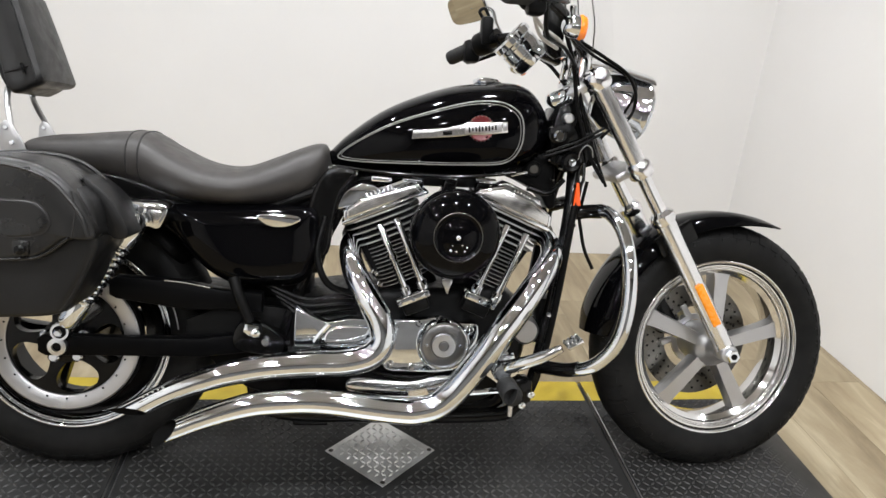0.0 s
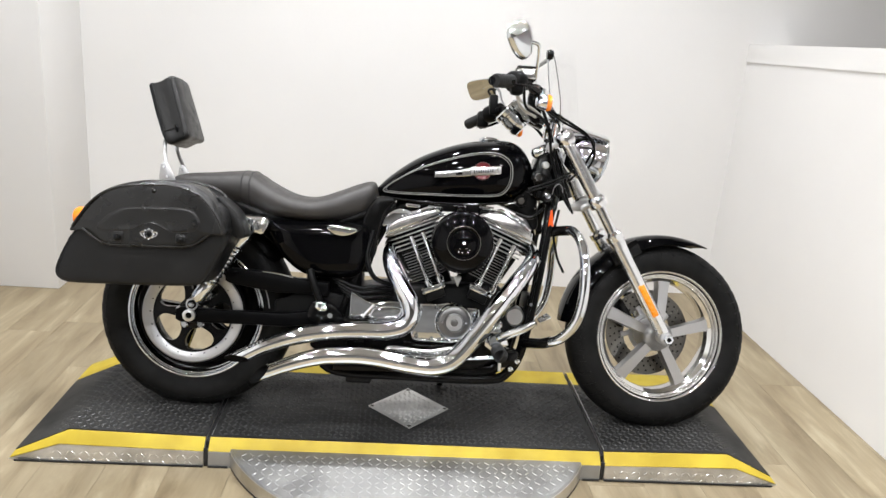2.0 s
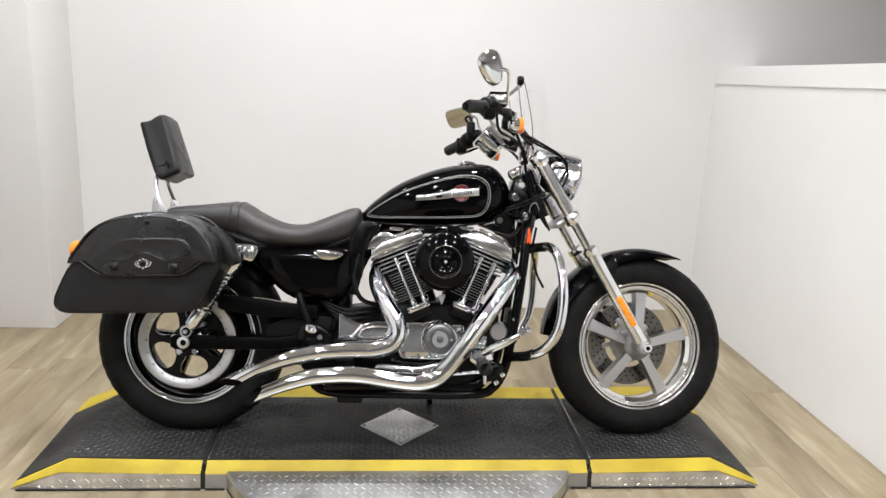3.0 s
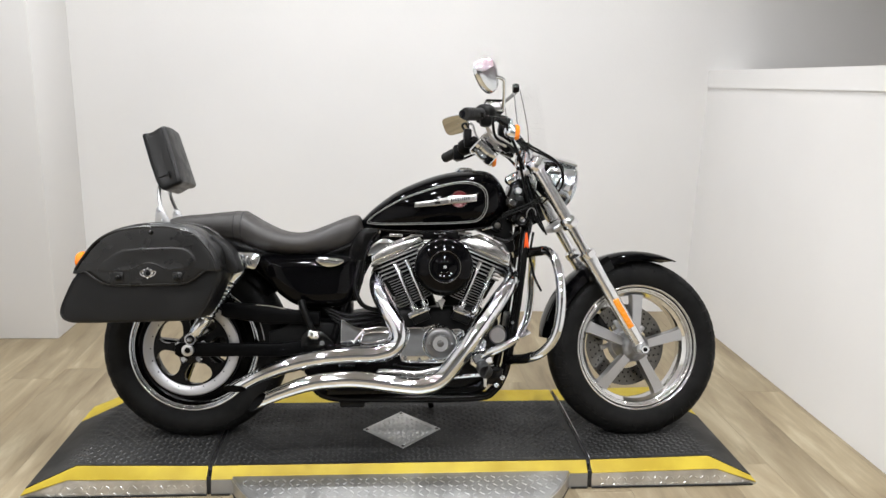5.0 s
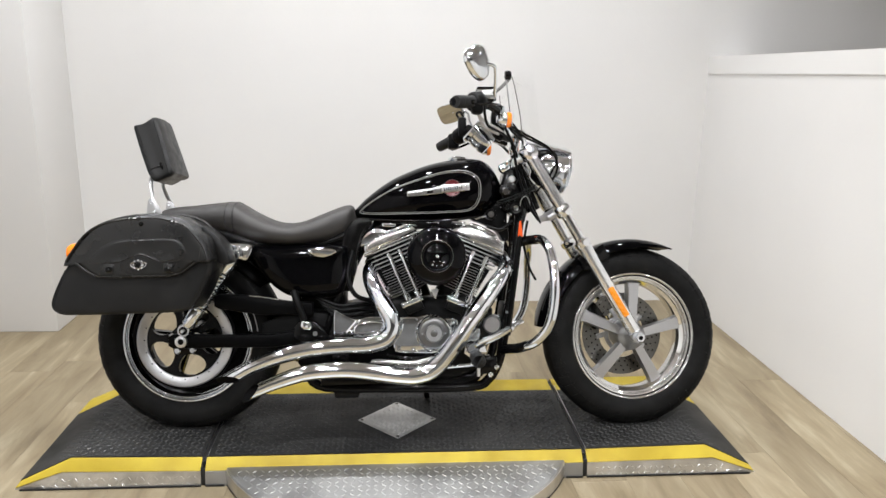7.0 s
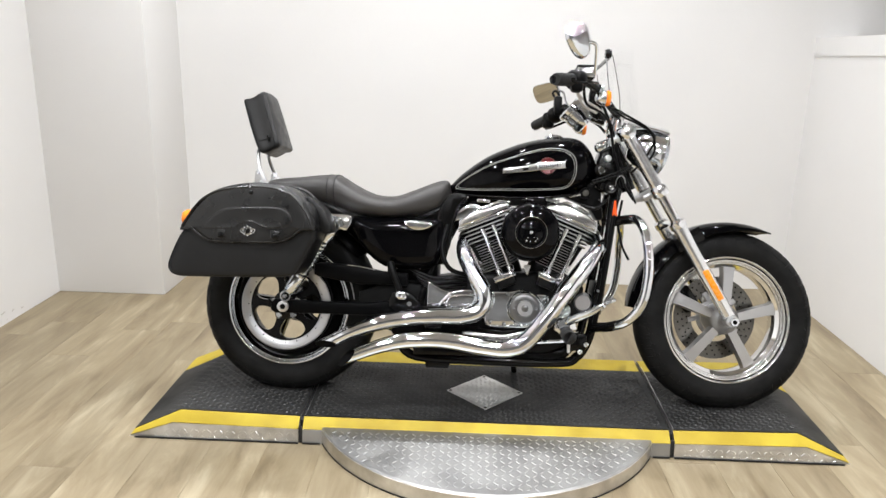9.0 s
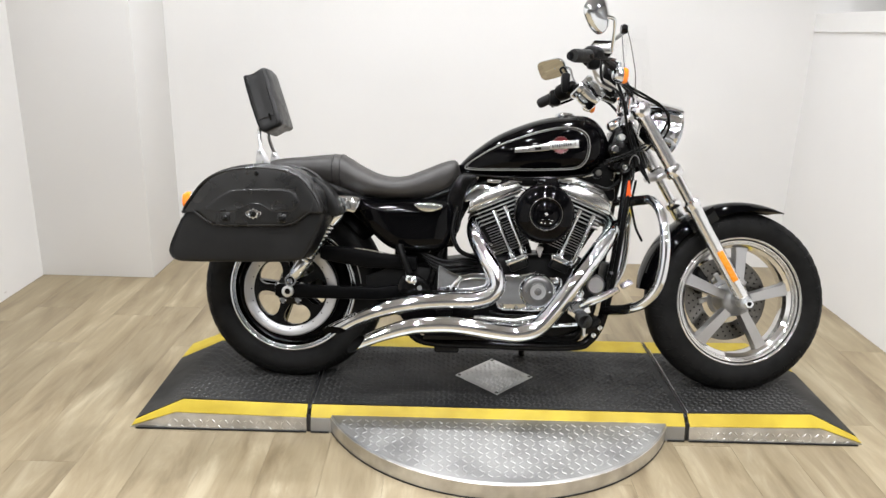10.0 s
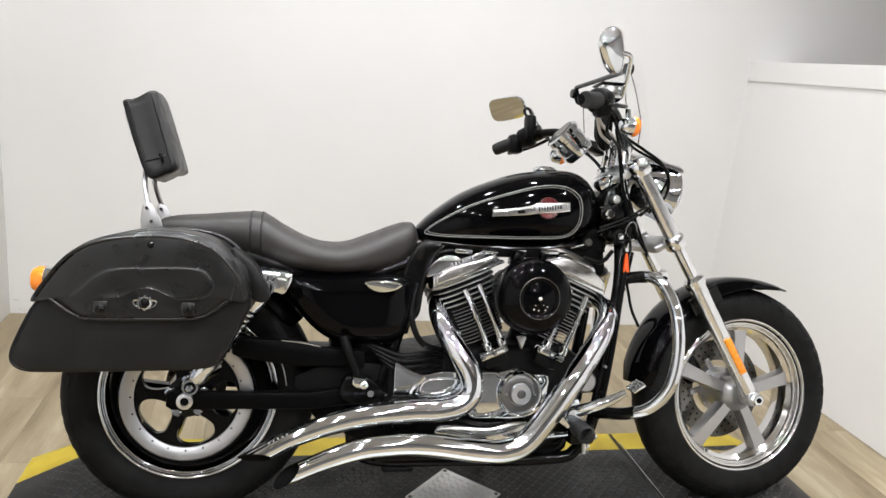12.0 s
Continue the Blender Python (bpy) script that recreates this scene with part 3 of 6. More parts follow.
def spoke(bm, angle, r0, r1, w0, w1, y0, y1, thick, c):
    """One cast spoke from the hub to the rim, dished from y0 to y1."""
    one = bmesh.new()
    rings = []
    for t in (0, 0.25, 0.6, 0.88, 1.0):
        r, w, y = r0 + (r1 - r0) * t, w0 + (w1 - w0) * t, y0 + (y1 - y0) * t ** 1.4
        if t == 1.0:
            w *= 1.18
        ring = []
        for s, h in ((-1, 0.55), (-0.8, 0), (0.8, 0), (1, 0.55), (0.7, 1), (-0.7, 1)):
            ring.append(one.verts.new((r, y + h * thick, s * w / 2)))
        rings.append(ring)
    stitch(one, rings)
    bmesh.ops.transform(one, matrix=Matrix.Translation(c) @ Matrix.Rotation(-radians(angle), 4, "Y"), verts=one.verts)
    return merge(bm, one)


# front wheel
def bead(r_out, r_in, y, swell):
    """A rounded bead of a rim's profile between two radii."""
    return [((r_out + r_in) / 2 + (r_out - r_in) / 2 * math.cos(a), y - swell * math.sin(a)) for a in (math.pi * k / 8 for k in range(9))]


RIM_STEPS = [*bead(0.2195, 0.2100, -0.0500, 0.0060), (0.2094, -0.0455), (0.2084, -0.0455), *bead(0.2078, 0.2005, -0.0440, 0.0036), (0.1999, -0.0390), (0.1989, -0.0390), *bead(0.1983, 0.1925, -0.0345, 0.0030), (0.1905, -0.0280), (0.1870, -0.0120), (0.1850, 0.0)]
fw = part("front_wheel", closed_lathe([*RIM_STEPS, (0.1850, 0.012), (0.190, 0.036), (0.205, 0.044), (0.218, 0.052), (0.206, 0.054), (0.188, 0.05), (0.180, 0.03), (0.178, 0.0), (0.180, -0.022), (0.190, -0.030), (0.205, -0.042), (0.2185, -0.0480)], (FX, 0, FZ), "y", 128, None), RIM, bike, "polished cast rim with stepped lip", 28)
front_tyre = part("tyre", closed_lathe(tyre(0.308, 0.065, 0.207), (FX, 0, FZ), "y", 96, None), TYRE, fw, "black road tyre")
tagged(part("tyre_tread", tread_blocks(0.308, 0.065, (FX, 0, FZ), 48), TYRE, front_tyre, "", 20), "raised black tyre tread", kind="stuff")
for k in range(5):
    part("spoke", spoke(None, 13 + 72 * k, 0.035, 0.183, 0.034, 0.046, -0.036, -0.024, 0.045, (FX, 0, FZ)), CAST, fw)
part("hub", lathe([(0.024, -0.078), (0.027, -0.074), (0.029, -0.060), (0.036, -0.048), (0.047, -0.040), (0.052, -0.025), (0.053, 0.04), (0.045, 0.07)], (FX, 0, FZ), "y", 40), CAST, fw)
disc = closed_lathe([(0.085, 0.058), (0.146, 0.058), (0.146, 0.063), (0.085, 0.063)], (FX, 0, FZ), "y", 64, None)
bd = part("brake_disc", disc, DISC_STEEL, fw, "drilled steel brake disc")
holes = bmesh.new()
for k in range(30):
    for j, r in enumerate((0.100, 0.116, 0.132)):
        a = 2 * math.pi * (k + 0.33 * j) / 30
        lathe([(0.0035, 0.0572), (0.0035, 0.0578)], (FX + r * math.cos(a), 0, FZ + r * math.sin(a)), "y", 6, holes)
part("drill_holes", holes, PLASTIC, bd)
carrier = bmesh.new()
closed_lathe([(0.052, 0.052), (0.066, 0.052), (0.066, 0.062), (0.052, 0.062)], (FX, 0, FZ), "y", 32, carrier)
for k in range(5):
    box((FX + 0.078 * math.cos(radians(40 + 72 * k)), 0.057, FZ + 0.078 * math.sin(radians(40 + 72 * k))), (0.036, 0.008, 0.018), 0.003, Matrix.Rotation(-radians(52 + 72 * k), 3, "Y"), carrier)
part("disc_carrier", carrier, CAST, fw, "five-armed silver disc carrier")
cal = part("brake_caliper", box((FX - 0.105, 0.06, FZ + 0.065), (0.06, 0.055, 0.09), 0.012, Matrix.Rotation(radians(-35), 3, "Y")), GLOSS_BLACK, bike, "black brake caliper")
# tyre tread grooves
groove = bmesh.new()
for k in range(44):
    a = 2 * math.pi * k / 44
    q = []
    for s in (0.35, 0.6, 0.85):
        b = radians(-90 * s)
        r = 0.3072 - 0.062 + 0.062 * math.cos(b) ** 0.8
        q.append((FX + r * math.cos(a + 0.06 * s), 0.0645 * math.sin(b), FZ + r * math.sin(a + 0.06 * s)))
    tube(q, 0.0022, 5, 2, groove)
tagged(part("tread_groove", groove, PLASTIC, fw), kind="stuff")

# rear wheel
rw = part("rear_wheel", closed_lathe([*bead(0.2165, 0.2055, -0.0640, 0.0055), (0.2040, -0.0600), *bead(0.2030, 0.1975, -0.0570, 0.0035), (0.1965, -0.045), (0.19, 0.0), (0.2, 0.05), (0.214, 0.062), (0.2, 0.064), (0.186, 0.05), (0.184, 0.0), (0.190, -0.045), (0.206, -0.0600)], (RX, 0, RZ), "y", 96, None), CHROME, bike, "chrome-lipped black cast wheel")
rear_tyre = part("tyre", closed_lathe(tyre(0.312, 0.080, 0.213), (RX, 0, RZ), "y", 96, None), TYRE, rw, "black road tyre")
tagged(part("tyre_tread", tread_blocks(0.312, 0.080, (RX, 0, RZ), 44), TYRE, rear_tyre, "", 20), "raised black tyre tread", kind="stuff")
part("barrel", closed_lathe([(0.2015, -0.050), (0.196, -0.040), (0.183, -0.030), (0.180, 0.03), (0.190, 0.045), (0.195, 0.0)], (RX, 0, RZ), "y", 80, None), GLOSS_BLACK, rw, "gloss black wheel barrel")


def web(r0, r1, first, y0, y1, c):
    """A five-armed plate with rounded windows between radii 0.046 and 0.12."""
    bm = bmesh.new()
    for k in range(5):
        sheets = []
        for y in (y0, y1):
            sheet = []
            for i in range(31):
                r = r0 + (r1 - r0) * i / 30
                s = (r - 0.046) / (0.1195 - 0.046)
                gap = (30.5 - 5 * (1 - s)) * math.sin(math.pi * s) ** 0.3 if 0 < s < 1 else 0.0
                sheet.append([bm.verts.new((c[0] + r * math.cos(a), y, c[2] + r * math.sin(a))) for a in (radians(first + 72 * k + (36 - gap) * j / 3) for j in range(-3, 4))])
            sheets.append(sheet)
        for sheet in sheets:
            stitch(bm, sheet, closed=False, caps=False)
        for j in (0, 6):
            stitch(bm, [[row[j] for row in sheets[0]], [row[j] for row in sheets[1]]], closed=False, caps=False)
    bmesh.ops.remove_doubles(bm, verts=bm.verts, dist=1e-5)
    return bm


pulley = part("drive_pulley", closed_lathe([(0.124, -0.1035), (0.127, -0.1060), (0.154, -0.1075), (0.157, -0.1050), (0.157, -0.078), (0.124, -0.078)], (RX, 0, RZ), "y", 80, None), CAST, rw, "bare aluminium belt pulley ring with a row of small holes")
for k in range(20):
    a = 2 * math.pi * k / 20
    part("hole", lathe([(0.0026, -0.105), (0.0022, -0.1075)], (RX + 0.131 * math.cos(a), 0, RZ + 0.131 * math.sin(a)), "y", 8), HOLLOW_SHADE, pulley)
part("web", web(0.030, 0.1245, 32, -0.100, -0.080, (RX, 0, RZ)), GLOSS_BLACK, pulley, "gloss black pulley web with rounded windows")
part("belt", closed_lathe([(0.1572, -0.104), (0.1625, -0.103), (0.1625, -0.080), (0.1572, -0.079)], (RX, 0, RZ), "y", 80, None), ARM_BLACK, pulley, "black toothed drive belt")
part("inner_rim", closed_lathe([(0.150, -0.030), (0.200, -0.046), (0.195, 0.03), (0.150, 0.03)], (RX, 0, RZ), "y", 64, None), GLOSS_BLACK, rw)
for k in range(5):
    part("spoke", spoke(None, 32 + 72 * k, 0.03, 0.155, 0.034, 0.040, -0.050, -0.030, 0.035, (RX, 0, RZ)), GLOSS_BLACK, rw)
part("hub", lathe([(0.022, -0.105), (0.05, -0.10), (0.056, -0.05), (0.056, 0.06)], (RX, 0, RZ), "y", 40), GLOSS_BLACK, rw)
for k in range(5):
    a = radians(20 + 72 * k)
    part("hub_bolt", lathe([(0.012, -0.10), (0.012, -0.112), (0.008, -0.116)], (RX + 0.042 * math.cos(a), 0, RZ + 0.042 * math.sin(a)), "y", 12), CHROME, rw)
part("axle_nut", closed_lathe([(0.010, -0.14), (0.019, -0.14), (0.019, -0.154), (0.010, -0.156)], (RX, 0, RZ), "y", 20, None), SATIN, bike)
part("axle_end", lathe([(0.0105, -0.12), (0.0105, -0.150)], (RX, 0, RZ), "y", 16), PLASTIC, bike)
part("brake_disc", closed_lathe([(0.045, 0.07), (0.078, 0.07), (0.078, 0.076), (0.045, 0.076)], (RX, 0, RZ), "y", 48, None), DISC_STEEL, rw)


def fender(cx, cz, r, a0, a1, half, n=28, thick=0.003, lip=0.03, point=0.0):
    """A curved mudguard: an arc with a rounded section and turned-down sides."""
    bm = bmesh.new()
    rings = []
    for k in range(n + 1):
        a = radians(a0 + (a1 - a0) * k / n)
        tip = min(k, n - k) / 2.0
        h = half * (0.72 + 0.28 * min(1, tip / 1.5))
        sec = []
        for s in (-1, -0.98, -0.85, -0.6, -0.3, 0, 0.3, 0.6, 0.85, 0.98, 1):
            drop = (lip * abs(s) ** 4 + (0.012 if abs(s) == 1 else 0)) * (1 - point * (k / n) ** 5)
            sec.append((r - drop, s * h))
        sec += [(q - thick, y * 0.96) for q, y in sec[::-1]]
        rings.append([bm.verts.new((cx + q * math.cos(a), y, cz + q * math.sin(a))) for q, y in sec])
    return stitch(bm, rings)


front_fender = part("front_fender", fender(FX, FZ, 0.336, 174, 64, 0.078, 40, point=0.92), BLACK_PAINT, bike, "gloss black front mudguard")
part("rear_fender", fender(RX, RZ + 0.01, 0.365, 140, 40, 0.095), BLACK_PAINT, bike, "gloss black rear mudguard")

# fork: rake line from the axle up to the top clamp
def fork_at(t, y):
    """A point on a fork leg: 0 at the axle, 1 at the top clamp."""
    return Vector((1.060 + (0.690 - 1.060) * t, y, 0.315 + (0.935 - 0.315) * t))


UP = (fork_at(1, 0) - fork_at(0, 0)).normalized()
for y in (-0.105, 0.105):
    leg = part("fork_leg", tube([fork_at(0.08, y), fork_at(0.99, y)], 0.0165, 20, 1), BRIGHT, bike, "chrome fork tube")
    part("fork_slider", tube([fork_at(-0.02, y), fork_at(0.02, y), fork_at(0.3, y), fork_at(0.46, y), fork_at(0.50, y)], [0.020, 0.0225, 0.0235, 0.0245, 0.0235], 24, 4), FORK, leg, "satin silver fork slider")
    part("slider_collar", lathe([(0.027, -0.012), (0.029, -0.008), (0.029, 0.010), (0.022, 0.018)], fork_at(0.495, y), UP, 24), BRIGHT, leg)
    part("fork_cover", tube([fork_at(0.66, y), fork_at(0.68, y), fork_at(0.95, y), fork_at(0.98, y)], [0.020, 0.0215, 0.0215, 0.020], 24, 3), FORK, leg, "bright fork tube cover")
    part("clamp", lathe([(0.025, -0.020), (0.029, -0.015), (0.029, 0.012), (0.025, 0.018)], fork_at(0.675, y), UP, 24), BRIGHT, leg)
    part("top_cap", lathe([(0.027, -0.022), (0.031, -0.014), (0.031, 0.012), (0.024, 0.022), (0.010, 0.027)], fork_at(0.99, y), UP, 24), BRIGHT, leg)
    part("axle_lug", lathe([(0.019, -0.024), (0.0225, -0.019), (0.0225, 0.019), (0.019, 0.024)], (FX - 0.004, y, FZ + 0.002), "y", 24), SATIN, leg)
    nrm = Matrix.Rotation(math.atan2(-(0.690 - 1.060), 0.935 - 0.315) * -1, 3, "Y")
    part("reflector", box(fork_at(0.175, y) + Vector((0, -0.027 if y < 0 else 0.027, 0)), (0.021, 0.006, 0.112), 0.003, nrm), REFLECTOR, leg, "amber fork reflector")
axle = part("front_axle", lathe([(0.010, -0.134), (0.012, -0.132), (0.012, 0.13), (0.010, 0.135)], (FX, 0, FZ), "y", 20), CAST, bike)
part("axle_nut", lathe([(0.0145, -0.128), (0.0165, -0.130), (0.0165, -0.141), (0.0145, -0.143)], (FX, 0, FZ), "y", 6), CHROME, axle, "chrome hexagon axle nut")
axle_end = part("axle_end", lathe([(0.0075, -0.1425), (0.0075, -0.1440)], (FX, 0, FZ), "y", 12), PLASTIC, axle)
for t, h in ((0.675, 0.022), (0.985, 0.026)):
    part("triple_clamp", box(fork_at(t, 0) - Vector((0.018, 0, 0.01)), (0.070, 0.18, h), 0.008, nrm), SATIN if t > 0.9 else CAST, bike)
part("steering_head", tube([fork_at(0.68, 0) - Vector((0.082, 0, 0)), fork_at(0.97, 0) - Vector((0.048, 0, 0))], 0.028, 20, 1), GLOSS_BLACK, bike)
bracket = part("fender_bracket", box((FX - 0.15, -0.088, FZ + 0.27), (0.10, 0.006, 0.05), 0.002, Matrix.Rotation(radians(-30), 3, "Y")), GLOSS_BLACK, bike)

# the wheel and its mudguard are turned a little to the far side
STEER = Matrix.Translation((FX - 0.002, 0, FZ - 0.006)) @ Matrix.Rotation(radians(5.5), 4, UP) @ Matrix.Scale(1.01, 4) @ Matrix.Translation((-FX, 0, -FZ))
for ob in (fw, front_fender, cal, bracket):
    ob.matrix_basis = STEER

# headlamp
HA = Vector((0.97, 0, -0.24)).normalized()
lampx = part("headlamp", lathe([(0.012, -0.105), (0.040, -0.098), (0.062, -0.070), (0.074, -0.03), (0.077, 0.0), (0.080, 0.004), (0.080, 0.014), (0.074, 0.017)], (0.820, 0, 0.868), HA, 40), CHROME, bike, "round chrome headlamp")
part("lens", lathe([(0.074, 0.016), (0.066, 0.026), (0.045, 0.034), (0.01, 0.037)], (0.820, 0, 0.868), HA, 40), GLASS, lampx, "clear lens")
hood = bmesh.new()
rings = []
for k in range(9):
    t = k / 8
    x, r = 0.700 + 0.152 * t, 0.056 + 0.024 * t
    zc = 0.926 - 0.040 * t - 0.012 * t * t
    ring = [hood.verts.new((x, q * math.sin(a), zc + q * math.cos(a))) for q, sgn in ((r, 1), (r - 0.004, -1)) for a in [sgn * radians(-46 + 92 * j / 12) for j in range(13)]]
    rings.append(ring)
part("lamp_visor", stitch(hood, rings), BRIGHT, bike, "chrome visor over the headlamp")
part("lamp_bracket", plate([(0.70, 0.945), (0.77, 0.950), (0.80, 0.945), (0.78, 0.915), (0.735, 0.875)], -0.035, 0.035, 0.006), GLOSS_BLACK, bike)

# fuel tank
T_TOP = [(0.098, 0.735), (0.142, 0.780), (0.22, 0.838), (0.30, 0.876), (0.379, 0.902), (0.463, 0.914), (0.519, 0.916), (0.559, 0.902), (0.59, 0.866), (0.606, 0.83), (0.614, 0.80)]
T_BOT = [(0.098, 0.712), (0.142, 0.703), (0.25, 0.698), (0.40, 0.697), (0.50, 0.706), (0.56, 0.728), (0.59, 0.757), (0.614, 0.785)]
T_HALF = [(0.098, 0.030), (0.115, 0.050), (0.16, 0.078), (0.25, 0.112), (0.36, 0.134), (0.46, 0.140), (0.53, 0.130), (0.58, 0.098), (0.606, 0.052), (0.614, 0.02)]
TN = 2.5


def tank_section(x):
    top, bot, w = curve_at(T_TOP, x), curve_at(T_BOT, x), curve_at(T_HALF, x)
    mid = bot + 0.42 * (top - bot)
    return top, bot, mid, w


def tank_y(x, z):
    """How far the tank's side stands out at a place."""
    top, bot, mid, w = tank_section(x)
    h = (z - mid) / (top - mid) if z > mid else (mid - z) / (mid - bot)
    return w * max(0.0, 1 - min(1.0, abs(h)) ** TN) ** (1 / TN)


def superloft(xs, section, power, n=40):
    bm = bmesh.new()
    rings = []
    for x in xs:
        top, bot, mid, w = section(x)
        ring = []
        for k in range(n):
            a = 2 * math.pi * k / n
            c, s = math.cos(a), math.sin(a)
            y = w * math.copysign(abs(c) ** (2 / power), c)
            z = mid + (top - mid if s > 0 else mid - bot) * math.copysign(abs(s) ** (2 / power), s)
            ring.append(bm.verts.new((x, y, z)))
        rings.append(ring)
    return stitch(bm, rings)


xs = [0.098 + (0.614 - 0.098) * 0.5 * (1 - math.cos(math.pi * k / 44)) for k in range(45)]
tank = part("fuel_tank", superloft(xs, tank_section, TN, 56), BLACK_PAINT, bike, "gloss black peanut fuel tank", 60)
LINE = smooth_outline([(0.128, 0.740), (0.219, 0.799), (0.314, 0.836), (0.409, 0.863), (0.476, 0.866), (0.516, 0.846), (0.528, 0.812), (0.522, 0.766), (0.492, 0.735), (0.41, 0.727), (0.296, 0.724), (0.150, 0.724)], 6)
for side in (-1, 1):
    for grow, r in ((0.0, 0.0019), (0.965, 0.0009)):
        pin = bmesh.new()
        cx, cz = 0.34, 0.785
        pts = [(cx + (x - cx) * (grow or 1), cz + (z - cz) * (0.93 if grow else 1)) for x, z in LINE]
        tube([(x, side * (tank_y(x, z) + 0.0002), z) for x, z in [*pts, pts[0]]], r, 6, 1, pin)
        part("pinstripe", pin, STRIPE, tank, "grey pinstripe")
for side in (-1,):
    yb = tank_y(0.39, 0.80)
    emb = part("badge_bar", plate([(0.281, 0.778), (0.283, 0.796), (0.36, 0.806), (0.392, 0.815), (0.40, 0.820), (0.45, 0.822), (0.490, 0.825), (0.491, 0.801), (0.45, 0.795), (0.40, 0.791), (0.392, 0.789), (0.36, 0.785)], -0.0045, 0.006, 0.002, turn=Matrix.Translation((0, -yb - 0.001, 0)) @ Matrix.Rotation(0, 4, "Z")), POLISHED, tank, "long chrome tank badge")
    part("badge_roundel", lathe([(0.0285, 0.006), (0.0285, -0.001), (0.0255, -0.003), (0.023, -0.002)], (0.432, -yb - 0.001, 0.807), "y", 32), BADGE_RED, emb, "dark red round badge")
    for k in range(20):
        a = 2 * math.pi * k / 20
        part("badge_bead", lathe([(0.0022, -0.002), (0.0012, -0.005)], (0.432 + 0.0275 * math.cos(a), -yb - 0.001, 0.807 + 0.0275 * math.sin(a)), "y", 6), DISC_STEEL, emb)
    lean = Matrix.Rotation(radians(-7), 3, "Y")
    part("badge_scroll", box((0.436, -yb - 0.006, 0.807), (0.082, 0.006, 0.019), 0.003, lean), CAST, emb, "silver scroll across the badge")
    part("badge_window", box((0.358, -yb - 0.0058, 0.7945), (0.020, 0.002, 0.009), 0.001, lean), GLOSS_BLACK, emb)
    for k in range(9):
        part("badge_relief", box((0.405 + 0.0072 * k, -yb - 0.0092, 0.8035 + 0.0009 * k), (0.0034, 0.002, (0.012, 0.008, 0.010)[k % 3]), 0.0005, lean), GLOSS_BLACK, emb)
    part("badge_end", box((0.484, -yb - 0.0058, 0.813), (0.010, 0.002, 0.017), 0.001, lean), CAST, emb)
cap = part("filler_cap", lathe([(0.030, -0.012), (0.034, -0.003), (0.035, 0.002), (0.033, 0.005), (0.027, 0.006), (0.025, 0.010), (0.014, 0.012)], (0.462, -0.008, 0.914), (0.06, 0, 1), 28), CHROME, tank, "chrome filler cap")
part("tank_seam", tube([(0.12, -0.062, 0.709), (0.25, -0.10, 0.70), (0.40, -0.118, 0.70), (0.52, -0.108, 0.713)], 0.004, 8, 4), GLOSS_BLACK, tank)
# Chrome strips that stand in for reflections along the tank's lower seam.
for x0, x1, z0, z1 in ((0.122, 0.168, 0.693, 0.702), (0.198, 0.244, 0.680, 0.692), (0.268, 0.312, 0.681, 0.690), (0.350, 0.390, 0.690, 0.698), (0.432, 0.480, 0.686, 0.698)):
    part("tank_seam_glint", box(((x0 + x1) / 2, -0.088, (z0 + z1) / 2), (x1 - x0, 0.022, z1 - z0), 0.003, Matrix.Rotation(radians(3), 3, "Y")), CHROME, bike, "small chrome strip for a reflection under the tank")
part("tank_mount", box((0.135, -0.05, 0.703), (0.07, 0.03, 0.012), 0.004), CHROME, bike)

# seat
S_TOP = [(-0.556, 0.715), (-0.53, 0.742), (-0.42, 0.757), (-0.31, 0.768), (-0.285, 0.764), (-0.239, 0.736), (-0.163, 0.702), (-0.087, 0.697), (-0.011, 0.724), (0.047, 0.748), (0.085, 0.757), (0.100, 0.748), (0.108, 0.72)]
S_BOT = [(-0.556, 0.700), (-0.5, 0.685), (-0.40, 0.664), (-0.30, 0.644), (-0.207, 0.618), (-0.078, 0.609), (0.033, 0.620), (0.09, 0.648), (0.108, 0.695)]
S_HALF = [(-0.556, 0.06), (-0.53, 0.095), (-0.42, 0.115), (-0.31, 0.128), (-0.22, 0.148), (-0.12, 0.158), (-0.04, 0.145), (0.04, 0.115), (0.09, 0.088), (0.108, 0.05)]


def seat_section(x, grow=0.0):
    top, bot, w = curve_at(S_TOP, x), curve_at(S_BOT, x), curve_at(S_HALF, x)
    return top + grow, bot - grow, bot + 0.52 * (top - bot), w + grow


seat = part("seat", superloft([-0.556 + 0.664 * 0.5 * (1 - math.cos(math.pi * k / 48)) for k in range(49)], seat_section, 2.5, 48), SEAT, bike, "black stitched vinyl two-up seat", 60)
for x in (-0.318, -0.292):
    part("seam", superloft([x - 0.0022, x - 0.001, x + 0.001, x + 0.0022], lambda q: seat_section(q, 0.0016 if abs(q - x) < 0.0015 else 0.0002), 2.5, 48), SEAM, seat, "sunk stitched seam")

# backrest on its bar
BT = Matrix.Translation((-0.5665, 0.033, 0.9425)) @ Matrix.Rotation(radians(-17.5), 4, "Y")
pad = bmesh.new()
rings = []
